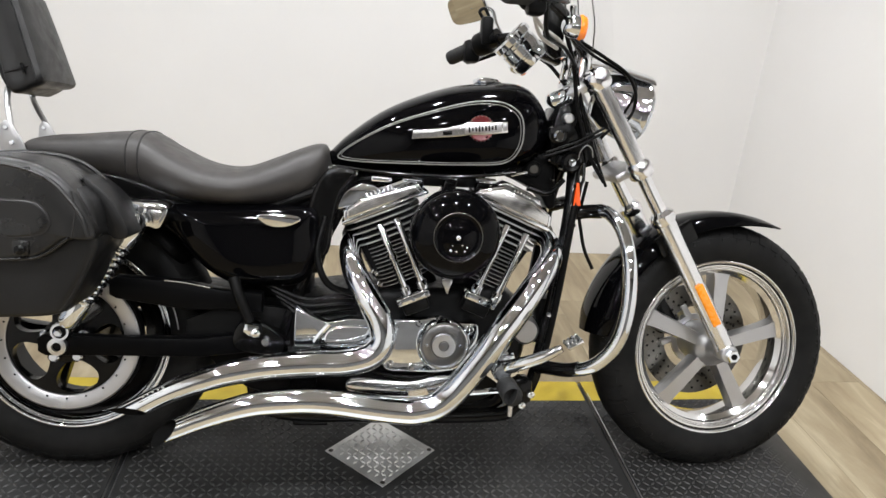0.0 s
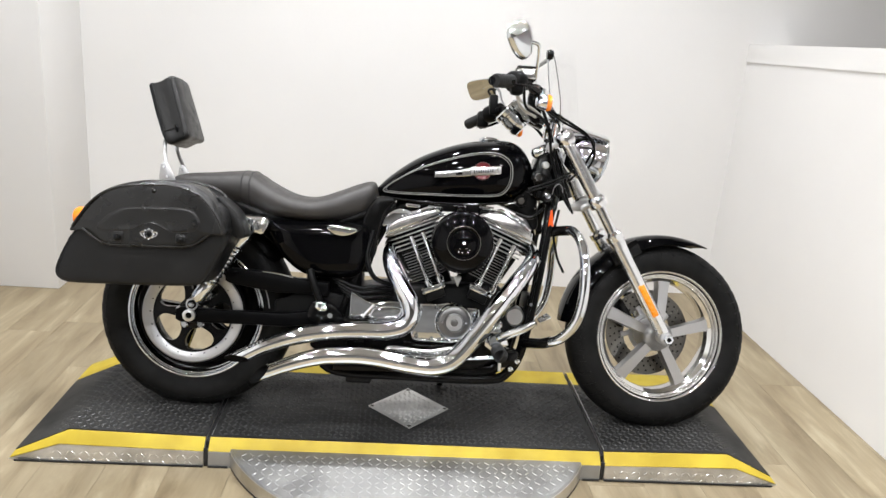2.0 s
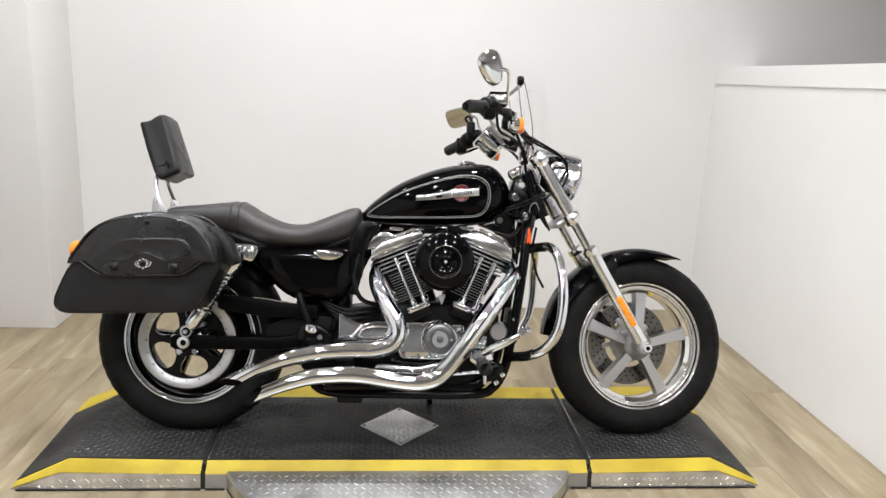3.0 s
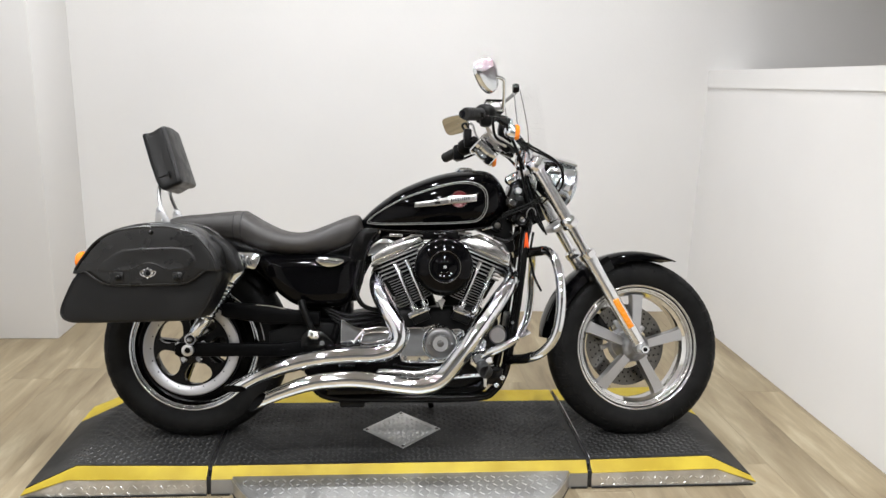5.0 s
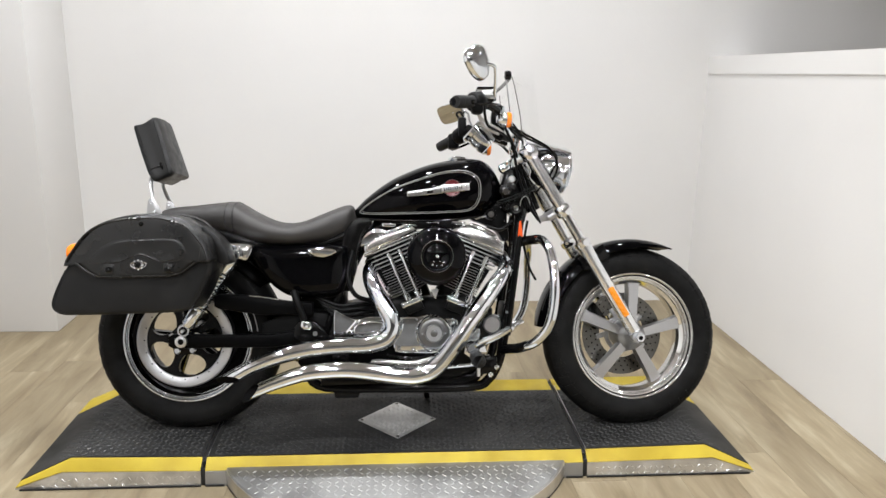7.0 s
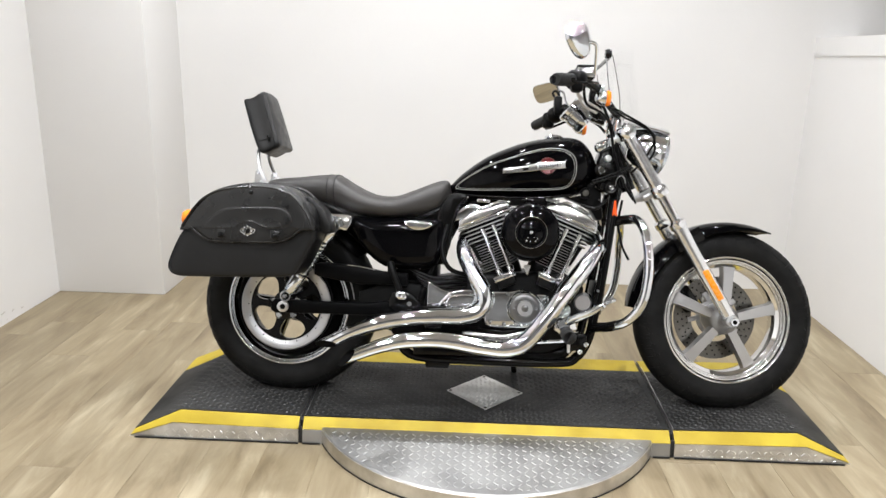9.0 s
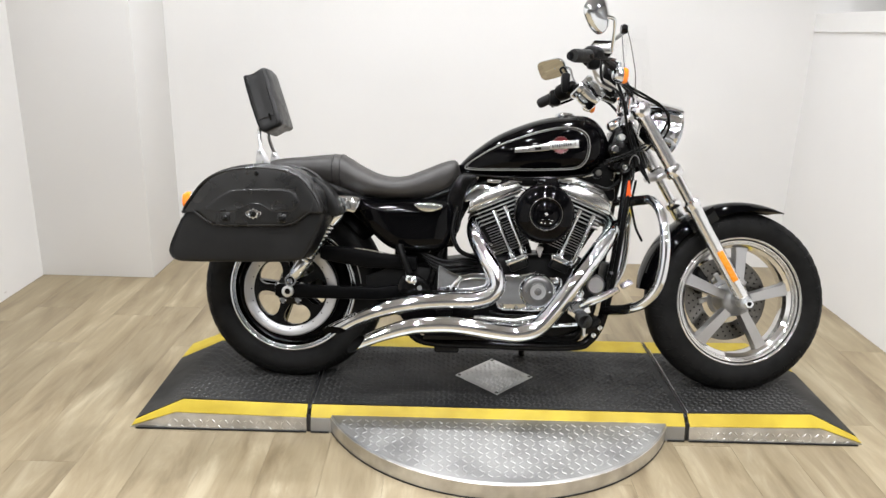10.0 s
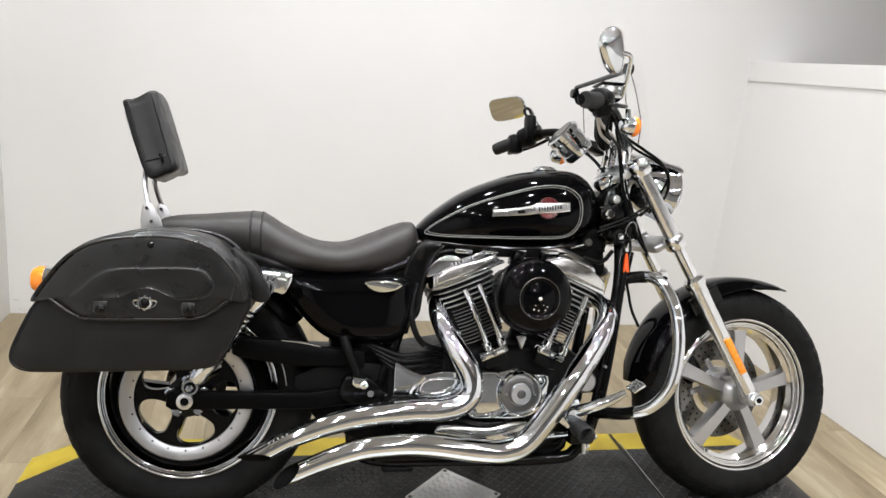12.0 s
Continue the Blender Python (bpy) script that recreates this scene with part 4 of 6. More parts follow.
for x, g in ((-0.043, 0.90), (-0.0425, 0.96), (-0.039, 0.985), (-0.033, 1.0), (-0.020, 0.985), (-0.005, 0.98), (0.010, 0.985), (0.023, 1.0), (0.033, 0.985), (0.039, 0.95), (0.041, 0.85), (0.042, 0.6), (0.043, 0.25)):
    ring = []
    for k in range(96):
        t = 2 * math.pi * k / 96
        c, v = math.cos(t), math.sin(t)
        y, z = math.copysign(abs(c) ** 0.14, c) * 0.094 * g, math.copysign(abs(v) ** 0.14, v) * 0.104 * g
        crease = noise.noise(Vector((x * 22, y * 26, z * 19))) * 0.0032 + noise.noise(Vector((x * 60, y * 55 + 4, z * 48))) * 0.0018
        q = Vector((x + 0.004 * math.cos(y * 15) * (1 if x > 0.02 else 0) + (0.010 * max(0, -z / 0.097) ** 3 if x < 0 else 0), y * (1 - 0.10 * z / 0.097), z + 0.004 * math.sin(9 * y + 40 * x)))
        ring.append(pad.verts.new(q + Vector((x * 0.6, y, z)).normalized() * crease))
    rings.append(ring)
stitch(pad, rings)
bmesh.ops.transform(pad, matrix=BT, verts=pad.verts)
rest = part("backrest", pad, LEATHER, bike, "black leather passenger backrest pad")


def pad_line(name, pts, r, mat):
    line = tube(pts, r, 6, 4)
    bmesh.ops.transform(line, matrix=BT, verts=line.verts)
    part(name, line, mat, rest)


for x in (-0.031, 0.028):
    pad_line("pad_seam", [(x, -0.0835, 0.092), (x, -0.0885, 0.05), (x, -0.0965, -0.03), (x, -0.1010, -0.090)], 0.0026, LEATHER)
pad_line("pad_seam", [(-0.030, -0.0995, -0.062), (0.0, -0.1000, -0.061), (0.022, -0.0995, -0.060)], 0.0018, LEATHER)
pad_line("zip_pull", [(0.010, -0.1005, -0.052), (0.011, -0.103, -0.062), (0.010, -0.102, -0.074)], 0.0032, GLOSS_BLACK)
for y in (-0.068, 0.086):
    part("sissy_bar", tube([(-0.550, y * 1.25, 0.72), (-0.560, y * 1.2, 0.767), (-0.570, y, 0.80), (-0.576, y * 0.8, 0.835), *(BT @ Vector((x, y * 0.95, z)) for x, z in ((-0.036, -0.07), (-0.040, -0.02), (-0.042, 0.03), (-0.042, 0.07)))], 0.0065, 10, 4, None, 0.7), CAST, rest)
    part("sissy_bracket", plate(smooth_outline([(-0.570, 0.695), (-0.517, 0.700), (-0.545, 0.766), (-0.556, 0.775), (-0.571, 0.768)], 2), y * 1.25 - 0.020, y * 1.25 - 0.014, 0.002), CAST, rest)
    for x, z in ((-0.549, 0.731), (-0.560, 0.762), (-0.538, 0.708)):
        part("bracket_bolt", lathe([(0.006, -0.019), (0.004, -0.025)], (x, y * 1.25, z), "y", 8), CHROME, rest)

# saddlebag
bag_body = smooth_outline([(-0.722, 0.566), (-0.750, 0.505), (-0.768, 0.456), (-0.764, 0.432), (-0.742, 0.420), (-0.70, 0.417), (-0.52, 0.420), (-0.385, 0.426), (-0.352, 0.448), (-0.315, 0.52), (-0.300, 0.57), (-0.33, 0.66), (-0.50, 0.69), (-0.66, 0.64)], 4)
bag = part("saddlebag", dome(bag_body, -0.205, -0.343, -0.360, 0.014, 6, -0.004), BAG, bike, "black leather saddlebag with chrome concho clasp", 50)
part("bag_welt", tube([(x, -0.353, z) for x, z in ((-0.727, 0.548), (-0.748, 0.503), (-0.764, 0.459), (-0.761, 0.436), (-0.742, 0.424), (-0.70, 0.421), (-0.52, 0.424), (-0.388, 0.430), (-0.356, 0.451), (-0.330, 0.500), (-0.312, 0.550))], 0.0042, 8, 5), BAG, bag, "rounded leather welt")
lid_line = [(-0.728, 0.563), (-0.708, 0.600), (-0.674, 0.645), (-0.630, 0.684), (-0.56, 0.708), (-0.477, 0.717), (-0.396, 0.706), (-0.345, 0.672), (-0.314, 0.622), (-0.300, 0.574), (-0.342, 0.570), (-0.381, 0.541), (-0.414, 0.531), (-0.50, 0.528), (-0.607, 0.527), (-0.644, 0.536), (-0.688, 0.567)]
lid = part("lid", dome(smooth_outline(lid_line, 5), -0.195, -0.362, -0.379, 0.013, 6, -0.003), LID, bag, "arched leather lid", 50)
RIDGE = [(-0.716, 0.575), (-0.700, 0.602), (-0.666, 0.648), (-0.626, 0.678), (-0.572, 0.695), (-0.495, 0.703), (-0.431, 0.699), (-0.376, 0.679), (-0.341, 0.645), (-0.319, 0.611), (-0.309, 0.578)]
part("lid_piping", tube([(x, -0.377, z) for x, z in RIDGE], 0.0044, 8, 5), LID, lid, "raised leather piping")
part("lid_piping", tube([(x + 0.012 if x > -0.5 else x, -0.215, z) for x, z in lid_line[:10]], 0.0045, 8, 5), LID, lid)
part("lid_strap", tube([(-0.335, -0.378, 0.660), (-0.330, -0.3785, 0.620), (-0.337, -0.379, 0.574)], 0.0018, 6, 4), LID, lid)
EMBOSS = smooth_outline([(-0.650, 0.572), (-0.628, 0.602), (-0.603, 0.622), (-0.571, 0.635), (-0.495, 0.640), (-0.417, 0.641), (-0.389, 0.634), (-0.374, 0.611), (-0.374, 0.594), (-0.393, 0.579), (-0.438, 0.574), (-0.463, 0.581), (-0.483, 0.591), (-0.507, 0.595), (-0.532, 0.589), (-0.553, 0.577), (-0.580, 0.571)], 4)
part("embossed_panel", dome(EMBOSS, -0.379, -0.3815, -0.3840, 0.005, 4, 0.002), LID, lid, "raised smooth leather panel", 60)
part("panel_seam", tube([(x, -0.3815, z) for x, z in [*EMBOSS, EMBOSS[0]]], 0.0016, 6, 1), SEAM, lid)
part("edge_welt", tube([(x, -0.380, z + 0.004) for x, z in lid_line[10:]], 0.0030, 6, 5), LID, lid, "turned lower edge of the lid")
clasp = part("clasp", lathe([(0.0135, -0.381), (0.0135, -0.387), (0.0105, -0.390), (0.009, -0.386)], (-0.506, 0, 0.566), "y", 24), CHROME, lid, "round chrome concho")
part("clasp_centre", lathe([(0.009, -0.385), (0.0075, -0.390), (0.003, -0.392)], (-0.506, 0, 0.566), "y", 16), PLASTIC, clasp)
for k in range(8):
    a = math.pi * k / 4
    part("clasp_point", lathe([(0.0032, -0.382), (0.0025, -0.388)], (-0.506 + 0.0138 * math.cos(a), 0, 0.566 + 0.0138 * math.sin(a)), "y", 8), CHROME, clasp)
for s in (-1, 1):
    part("clasp_wing", tube([(-0.506 + s * 0.012, -0.386, 0.572), (-0.506 + s * 0.022, -0.386, 0.570), (-0.506 + s * 0.019, -0.386, 0.561), (-0.506 + s * 0.011, -0.386, 0.558)], 0.0022, 6, 4), CHROME, clasp)
for x in (-0.591, -0.422):
    part("snap_tab", box((x, -0.381, 0.555), (0.028, 0.006, 0.027), 0.004), LID, lid)
    part("snap", lathe([(0.009, -0.384), (0.009, -0.389), (0.005, -0.392)], (x, 0, 0.552), "y", 16), GLOSS_BLACK, lid)
part("lid_snap", lathe([(0.007, -0.379), (0.007, -0.382), (0.004, -0.384)], (-0.499, 0, 0.685), "y", 14), GLOSS_BLACK, lid)
part("bag_front", plate(smooth_outline([(-0.30, 0.572), (-0.345, 0.675), (-0.32, 0.665), (-0.285, 0.63), (-0.262, 0.572)], 4), -0.30, -0.195, 0.01), BAG, bag, "leather gusset")
sig = part("rear_signal", lathe([(0.012, 0.05), (0.024, 0.035), (0.028, 0.0)], (-0.728, -0.272, 0.600), (1, 0, 0), 24), CHROME, bike, "chrome bullet turn signal")
part("lens", lathe([(0.028, 0.001), (0.029, -0.012), (0.022, -0.024), (0.008, -0.028)], (-0.728, -0.272, 0.600), (1, 0, 0), 24), ORANGE, sig, "amber lens")

# handlebar
bar = part("handlebar", tube([(0.418, -0.360, 1.052), (0.50, -0.285, 1.068), (0.575, -0.20, 1.055), (0.64, -0.11, 1.01), (0.672, -0.05, 0.99), (0.674, 0, 0.988), (0.672, 0.05, 0.99), (0.64, 0.11, 1.01), (0.575, 0.20, 1.05), (0.50, 0.285, 1.045), (0.415, 0.372, 1.005)], 0.0127, 14, 5), GLOSS_BLACK, bike, "black pull-back handlebar")
for y in (-0.04, 0.04):
    part("riser", tube([fork_at(1.0, y) - Vector((0.02, 0, 0)), (0.676, y, 0.99)], [0.025, 0.022], 16, 1), BRIGHT, bar, "chrome riser")
    part("bar_clamp", lathe([(0.024, -0.014), (0.024, 0.014)], (0.674, y, 0.989), "y", 20), CHROME, bar)
for y, z0, z1 in ((-1, 1.052, 1.066), (1, 1.005, 1.043)):
    a, b = Vector((0.428 if y < 0 else 0.416, y * 0.366, z0)), Vector((0.500, y * 0.285, z1))
    far_end, b = b, a + (b - a) * 0.74
    part("grip", tube([a, a + (b - a) * 0.05, a + (b - a) * 0.9, b], [0.014, 0.0195, 0.0195, 0.021], 20, 3), RUBBER, bar, "black rubber grip")
    for k in range(7):
        q = a + (b - a) * (0.12 + 0.12 * k)
        part("grip_rib", lathe([(0.0196, -0.002), (0.0203, 0.0), (0.0196, 0.002)], q, b - a, 18), RUBBER, bar)
    d = (b - a).normalized()
    sw = part("switch_housing", tube([b, b + d * 0.008, b + d * 0.04, b + d * 0.05], [0.022, 0.031, 0.033, 0.024], 20, 2), PLASTIC, bar, "black switch housing")
    mc = b + d * 0.062
    part("lever_clamp", tube([mc - d * 0.012, mc + d * 0.014], 0.024, 18, 1), GLOSS_BLACK, bar)
    part("lever", tube([mc + Vector((0.02, 0, -0.006)), mc + Vector((0.045, y * 0.02, -0.012)), b + Vector((0.055, y * 0.03, -0.014)), a + Vector((0.055, y * 0.01, -0.008)), a + Vector((0.05, y * 0.02, 0.0))], [0.008, 0.006, 0.005, 0.0045, 0.006], 10, 5, None, 0.7), GLOSS_BLACK, bar, "black control lever")
    if y < 0:
        part("brake_reservoir", box(mc + Vector((0.010, 0.004, 0.022)), (0.058, 0.06, 0.034), 0.006), POLISHED, bar, "polished brake reservoir")
        part("switch_pod", box(b + Vector((0.018, 0.01, -0.012)), (0.040, 0.042, 0.050), 0.012), PLASTIC, bar, "black switch pod")
        part("reservoir_lid", box(mc + Vector((0.010, 0.004, 0.041)), (0.062, 0.064, 0.006), 0.002), GLOSS_BLACK, bar)
    else:
        part("clutch_perch", box(mc + Vector((-0.022, 0.004, 0.018)), (0.032, 0.042, 0.076), 0.009), PLASTIC, bar, "black clutch perch")
        part("switch_pod", box(b + Vector((-0.010, 0.016, -0.012)), (0.045, 0.05, 0.062), 0.012), PLASTIC, bar, "black switch pod")
        part("perch_loop", tube([mc + Vector((-0.032, 0.004, 0.050)), mc + Vector((-0.043, 0.004, 0.068)), mc + Vector((-0.029, 0.004, 0.076)), mc + Vector((-0.014, 0.004, 0.050))], 0.0045, 8, 5), PLASTIC, bar)
    b = far_end
    # turn signal under the bar
    sp = Vector((0.585, -0.258, 1.016)) if y < 0 else Vector((0.580, 0.244, 0.984))
    part("signal_stalk", tube([sp + Vector((0.0, 0, 0.04)), sp], 0.007, 10, 1), CHROME, bar)
    ts = part("turn_signal", lathe([(0.009, -0.020), (0.018, -0.014), (0.0225, -0.002), (0.023, 0.012)], sp, (1, 0, -0.05), 24), CHROME, bar, "chrome bullet turn signal")
    part("lens", lathe([(0.0235, 0.012), (0.0255, 0.018), (0.022, 0.026), (0.010, 0.029)], sp, (1, 0, -0.05), 24), ORANGE, ts, "amber lens")


def mirror(name, centre, normal, width, height, stem, up=(0, 0, 1), shape=1.0, spin=0.0, square=0.75):
    """A bar mirror: a chrome shell, a glass and its bent stem."""
    n = Vector(normal).normalized()
    side = Vector(up).cross(n).normalized()
    top = n.cross(side)
    side, top = side * math.cos(spin) - top * math.sin(spin), top * math.cos(spin) + side * math.sin(spin)
    c = Vector(centre)
    def edge(grow):
        out = []
        for k in range(32):
            a = 2 * math.pi * k / 32
            ca, sa = math.cos(a), math.sin(a)
            u = math.copysign(abs(ca) ** square, ca) * width / 2 * grow
            v = math.copysign(abs(sa) ** (square + 0.05), sa) * height / 2 * grow * (1 + 0.22 * shape * ca)
            out.append((u, v))
        return out
    bm = bmesh.new()
    rings = [[bm.verts.new(c + side * u + top * v - n * d) for u, v in edge(g)] for g, d in ((0.96, -0.001), (1.0, 0.002), (0.97, 0.010), (0.8, 0.018), (0.4, 0.024))]
    shell = part(name, stitch(bm, rings), CHROME, bar, "chrome handlebar mirror")
    bm = bmesh.new()
    part("mirror_glass", stitch(bm, [[bm.verts.new(c + side * u + top * v + n * d) for u, v in edge(0.93)] for d in (0.0, 0.0022)]), MIRROR, shell, "mirror glass")
    part("mirror_stem", tube(stem, 0.0055, 10, 5), CHROME, shell)


mirror("mirror", (0.494, -0.345, 1.172), (-0.588, 0.809, 0.05), 0.108, 0.089, [(0.510, -0.352, 1.170), (0.545, -0.338, 1.168), (0.553, -0.326, 1.15), (0.555, -0.29, 1.09), (0.552, -0.262, 1.075)], (0.809, 0.588, 0.30), 1.2, radians(14))
mirror("mirror", (0.464, 0.42, 1.148), (-0.652, -0.601, -0.462), 0.140, 0.080, [(0.475, 0.41, 1.15), (0.525, 0.37, 1.145), (0.535, 0.33, 1.10), (0.55, 0.28, 1.055)], (0, 0.1, 1), -0.45, 0.0, 0.52)

# speedometer on the risers
SA = Vector((-0.74, 0, 0.67)).normalized()
SC = (0.521, 0.030, 1.022)
speedo = part("speedometer", lathe([(0.0278, -0.0789), (0.0418, -0.0754), (0.0464, -0.0650), (0.0464, -0.0534), (0.0435, -0.0510), (0.0435, -0.0464), (0.0464, -0.0441), (0.0464, -0.0209), (0.0435, -0.0186), (0.0435, -0.0116), (0.0499, -0.0081), (0.0499, 0.0058), (0.0452, 0.0104)], SC, SA, 40), CHROME, bar, "round chrome speedometer with ringed housing")
part("dial", lathe([(0.0441, 0.0093), (0.0418, 0.0116)], SC, SA, 32), GLOSS_BLACK, speedo, "dark dial")
part("speedo_bracket", box((0.600, 0.02, 0.985), (0.08, 0.045, 0.014), 0.006, Matrix.Rotation(radians(20), 3, "Y")), GLOSS_BLACK, bar)

part("wiring_cover", plate(smooth_outline([(0.572, 1.085), (0.612, 1.085), (0.612, 1.03), (0.606, 0.972), (0.582, 0.976), (0.566, 1.01)], 2), -0.110, -0.085, 0.006, 2), GLOSS_BLACK, bar, "black wiring cover on the bar")

# small clear windshield
sh = bmesh.new()
rows = []


def shield_at(u, v):
    """A place on the windshield: u across from -1 to 1, v up from 0 to 1."""
    half = 0.192 * (1 - 0.16 * v ** 3) * (0.86 + 0.14 * min(1, v * 4))
    return ((0.757 - 0.030 * v) - 0.098 * u * u, u * half, 0.985 + 0.232 * v - 0.045 * abs(u) ** 3 * v)


for i in range(13):
    rows.append([sh.verts.new(shield_at(-1 + j / 8, i / 12)) for j in range(17)])
stitch(sh, rows, closed=False, caps=False)
bmesh.ops.recalc_face_normals(sh, faces=sh.faces)
bmesh.ops.solidify(sh, geom=list(sh.faces), thickness=0.003)
shield = part("windshield", sh, SHIELD, bike, "small clear curved windshield")
shield.visible_shadow = False
for s in (-1, 1):
    part("shield_edge", tube([shield_at(s * 0.995, v) for v in (0.0, 0.25, 0.5, 0.75, 1.0)], 0.0015, 6, 3), DISC_STEEL, shield, "grey polished edge")
    part("shield_knob", lathe([(0.013, -0.010), (0.016, 0.0), (0.013, 0.010)], (0.611, s * 0.19, 1.171), "x", 14), GLOSS_BLACK, shield)
    if s < 0:
        part("shield_strut", tube([(0.608, s * 0.176, 1.165), (0.613, s * 0.172, 1.12), (0.622, s * 0.17, 1.05), (0.630, s * 0.165, 1.01)], 0.0022, 8, 3), BRIGHT, shield, "thin bright strut")
part("shield_brace", tube([(0.612, -0.196, 1.172), (0.628, -0.10, 1.180), (0.628, 0.05, 1.187), (0.620, 0.20, 1.192)], [0.012, 0.0105, 0.009, 0.009], 12, 3, None, 0.7), GLOSS_BLACK, shield, "black cross brace")


# ---------------------------------------------------------------- engine
crank = part("crankcase", plate([(0.03, 0.41), (0.24, 0.44), (0.50, 0.45), (0.57, 0.40), (0.565, 0.30), (0.52, 0.20), (0.45, 0.165), (0.12, 0.17), (0.02, 0.26)], -0.115, 0.15, 0.02, 3), WRINKLE, bike, "black crankcase")
part("oil_pan", plate([(0.02, 0.18), (0.50, 0.18), (0.55, 0.24), (0.53, 0.16), (0.47, 0.118), (0.02, 0.122)], -0.09, 0.12, 0.012), GLOSS_BLACK, bike)


def cylinder(base, lean):
    """One finned cylinder with its head, rocker cover and pushrod tubes; lean in degrees, forward is plus."""
    turn = Matrix.Rotation(radians(lean), 4, "Y")
    at = Matrix.Translation((base[0], 0, base[1])) @ turn
    core = bmesh.new()
    lathe([(0.062, -0.02), (0.068, 0.08), (0.074, 0.14), (0.076, 0.20)], (0, 0, 0), "z", 32, core)
    bmesh.ops.transform(core, matrix=at, verts=core.verts)
    cyl = part("cylinder", core, FIN, bike, "black finned cylinder with bright fin edges")

    def fin_mesh(half_x, half_y, thick):
        bm = bmesh.new()
        out = []
        for k in range(24):
            a = 2 * math.pi * k / 24
            c, s = math.cos(a), math.sin(a)
            out.append((half_x * math.copysign(abs(c) ** 0.55, c), half_y * math.copysign(abs(s) ** 0.55, s)))
        stitch(bm, [[bm.verts.new((x * g, y * g, z)) for x, y in out] for g, z in ((0.985, -thick / 2), (1, -thick / 4), (1, thick / 4), (0.985, thick / 2))])
        me = bpy.data.meshes.new("cooling_fin")
        bmesh.ops.recalc_face_normals(bm, faces=bm.faces)
        for f in bm.faces:
            f.material_index = 1 if f.normal.y < -0.25 and abs(f.normal.z) < 0.95 else 0
        bm.to_mesh(me)
        bm.free()
        me.materials.append(FIN)
        me.materials.append(FIN_EDGE)
        return me

    side = 1 if lean > 0 else -1
    small, large = fin_mesh(0.080, 0.105, 0.0024), fin_mesh(0.093, 0.126, 0.0044)
    for k in range(11):
        f = new("cooling_fin", small)
        f.parent = cyl
        f.matrix_basis = at @ Matrix.Translation((0.006 * side, 0, 0.026 + 0.0093 * k)) @ Matrix.Diagonal((0.84 + 0.014 * k, 1, 1, 1))
    for k in range(5):
        f = new("cooling_fin", large)
        f.parent = cyl
        f.matrix_basis = at @ Matrix.Translation((0.006 * side, 0, 0.136 + 0.0135 * k)) @ Matrix.Diagonal((0.94 + 0.018 * k, 1, 1, 1))

    def block(name, outline, y0, y1, bevel, mat, parent, label="", steps=2):
        bm = plate([(u * side, w) for u, w in outline][::side], y0, y1, bevel, steps)
        bmesh.ops.transform(bm, matrix=at, verts=bm.verts)
        return part(name, bm, mat, parent, label)

    block("cylinder_head", [(-0.06, 0.125), (0.062, 0.125), (0.066, 0.204), (-0.064, 0.204)], -0.105, 0.105, 0.006, FIN, cyl, "black cylinder head")
    block("fin_root", [(0.0, 0.058), (0.066, 0.058), (0.078, 0.132), (0.0, 0.132)], -0.094, 0.094, 0.004, FIN, cyl)
    rear = lean < 0
    face = [(0.088, 0.2005), (0.080, 0.223), (0.034, 0.234), (-0.090, 0.224), (-0.099, 0.2005)] if rear else [(0.094, 0.2005), (0.085, 0.228), (0.034, 0.243), (-0.046, 0.243), (-0.086, 0.217), (-0.095, 0.2005)]
    cover = block("rocker_cover", [(u * 1.03, 0.2005 + (w - 0.2005) * 1.02) for u, w in face], -0.121, 0.112, 0.005, CHROME, cyl, "chrome rocker cover", 3)
    block("rocker_face", [(u * 0.93, 0.2035 + (w - 0.2005) * 0.88) for u, w in face], -0.1295, -0.112, 0.0045, POLISHED, cover, "flat polished face", 3)
    block("rocker_base", [(0.094, 0.194), (0.094, 0.2015), (-0.108, 0.2015), (-0.108, 0.194)], -0.123, 0.115, 0.002, CHROME, cover)
    if rear:
        block("rocker_cap", smooth_outline([(0.090, 0.226), (0.084, 0.246), (0.064, 0.261), (0.036, 0.266), (0.010, 0.258), (-0.010, 0.240), (-0.012, 0.226)], 3), -0.100, 0.095, 0.010, CHROME, cover, "rounded chrome cap of the rocker cover", 3)
        block("rocker_bridge", [(0.012, 0.225), (0.006, 0.243), (-0.070, 0.240), (-0.096, 0.228)], -0.098, 0.095, 0.004, CHROME, cover, "", 2)
    else:
        block("rocker_bridge", [(0.062, 0.238), (0.052, 0.252), (0.020, 0.257), (-0.036, 0.258), (-0.060, 0.240)], -0.100, 0.095, 0.005, CHROME, cover, "", 3)
    for k in range(7):
        bolt = bmesh.new()
        lathe([(0.0040, 0.226 if rear else 0.238), (0.0040, 0.2385 if rear else 0.2475), (0.0024, 0.2410 if rear else 0.2500)], (0.021 * side - 0.0095 * k * side if lean < 0 else 0.033 - 0.0080 * k, -0.108, 0), "z", 8, bolt)
        bmesh.ops.transform(bolt, matrix=at, verts=bolt.verts)
        part("cover_bolt", bolt, CHROME, cover)
    for x in ((-0.005, 0.043) if lean > 0 else (-0.016, 0.023)):
        rod = bmesh.new()
        tube([(x + 0.003 * side, -0.138, 0.168), (x, -0.151, 0.12), (x, -0.152, 0.03), (x, -0.150, 0.0)], [0.0080, 0.0082, 0.0082, 0.0095], 16, 4, rod)
        lathe([(0.0125, 0.0), (0.0125, 0.016), (0.0105, 0.019)], (x, -0.151, 0.004), "z", 14, rod)
        lathe([(0.0115, 0.0), (0.0115, 0.010)], (x, -0.150, 0.092), "z", 14, rod)
        bmesh.ops.transform(rod, matrix=at, verts=rod.verts)
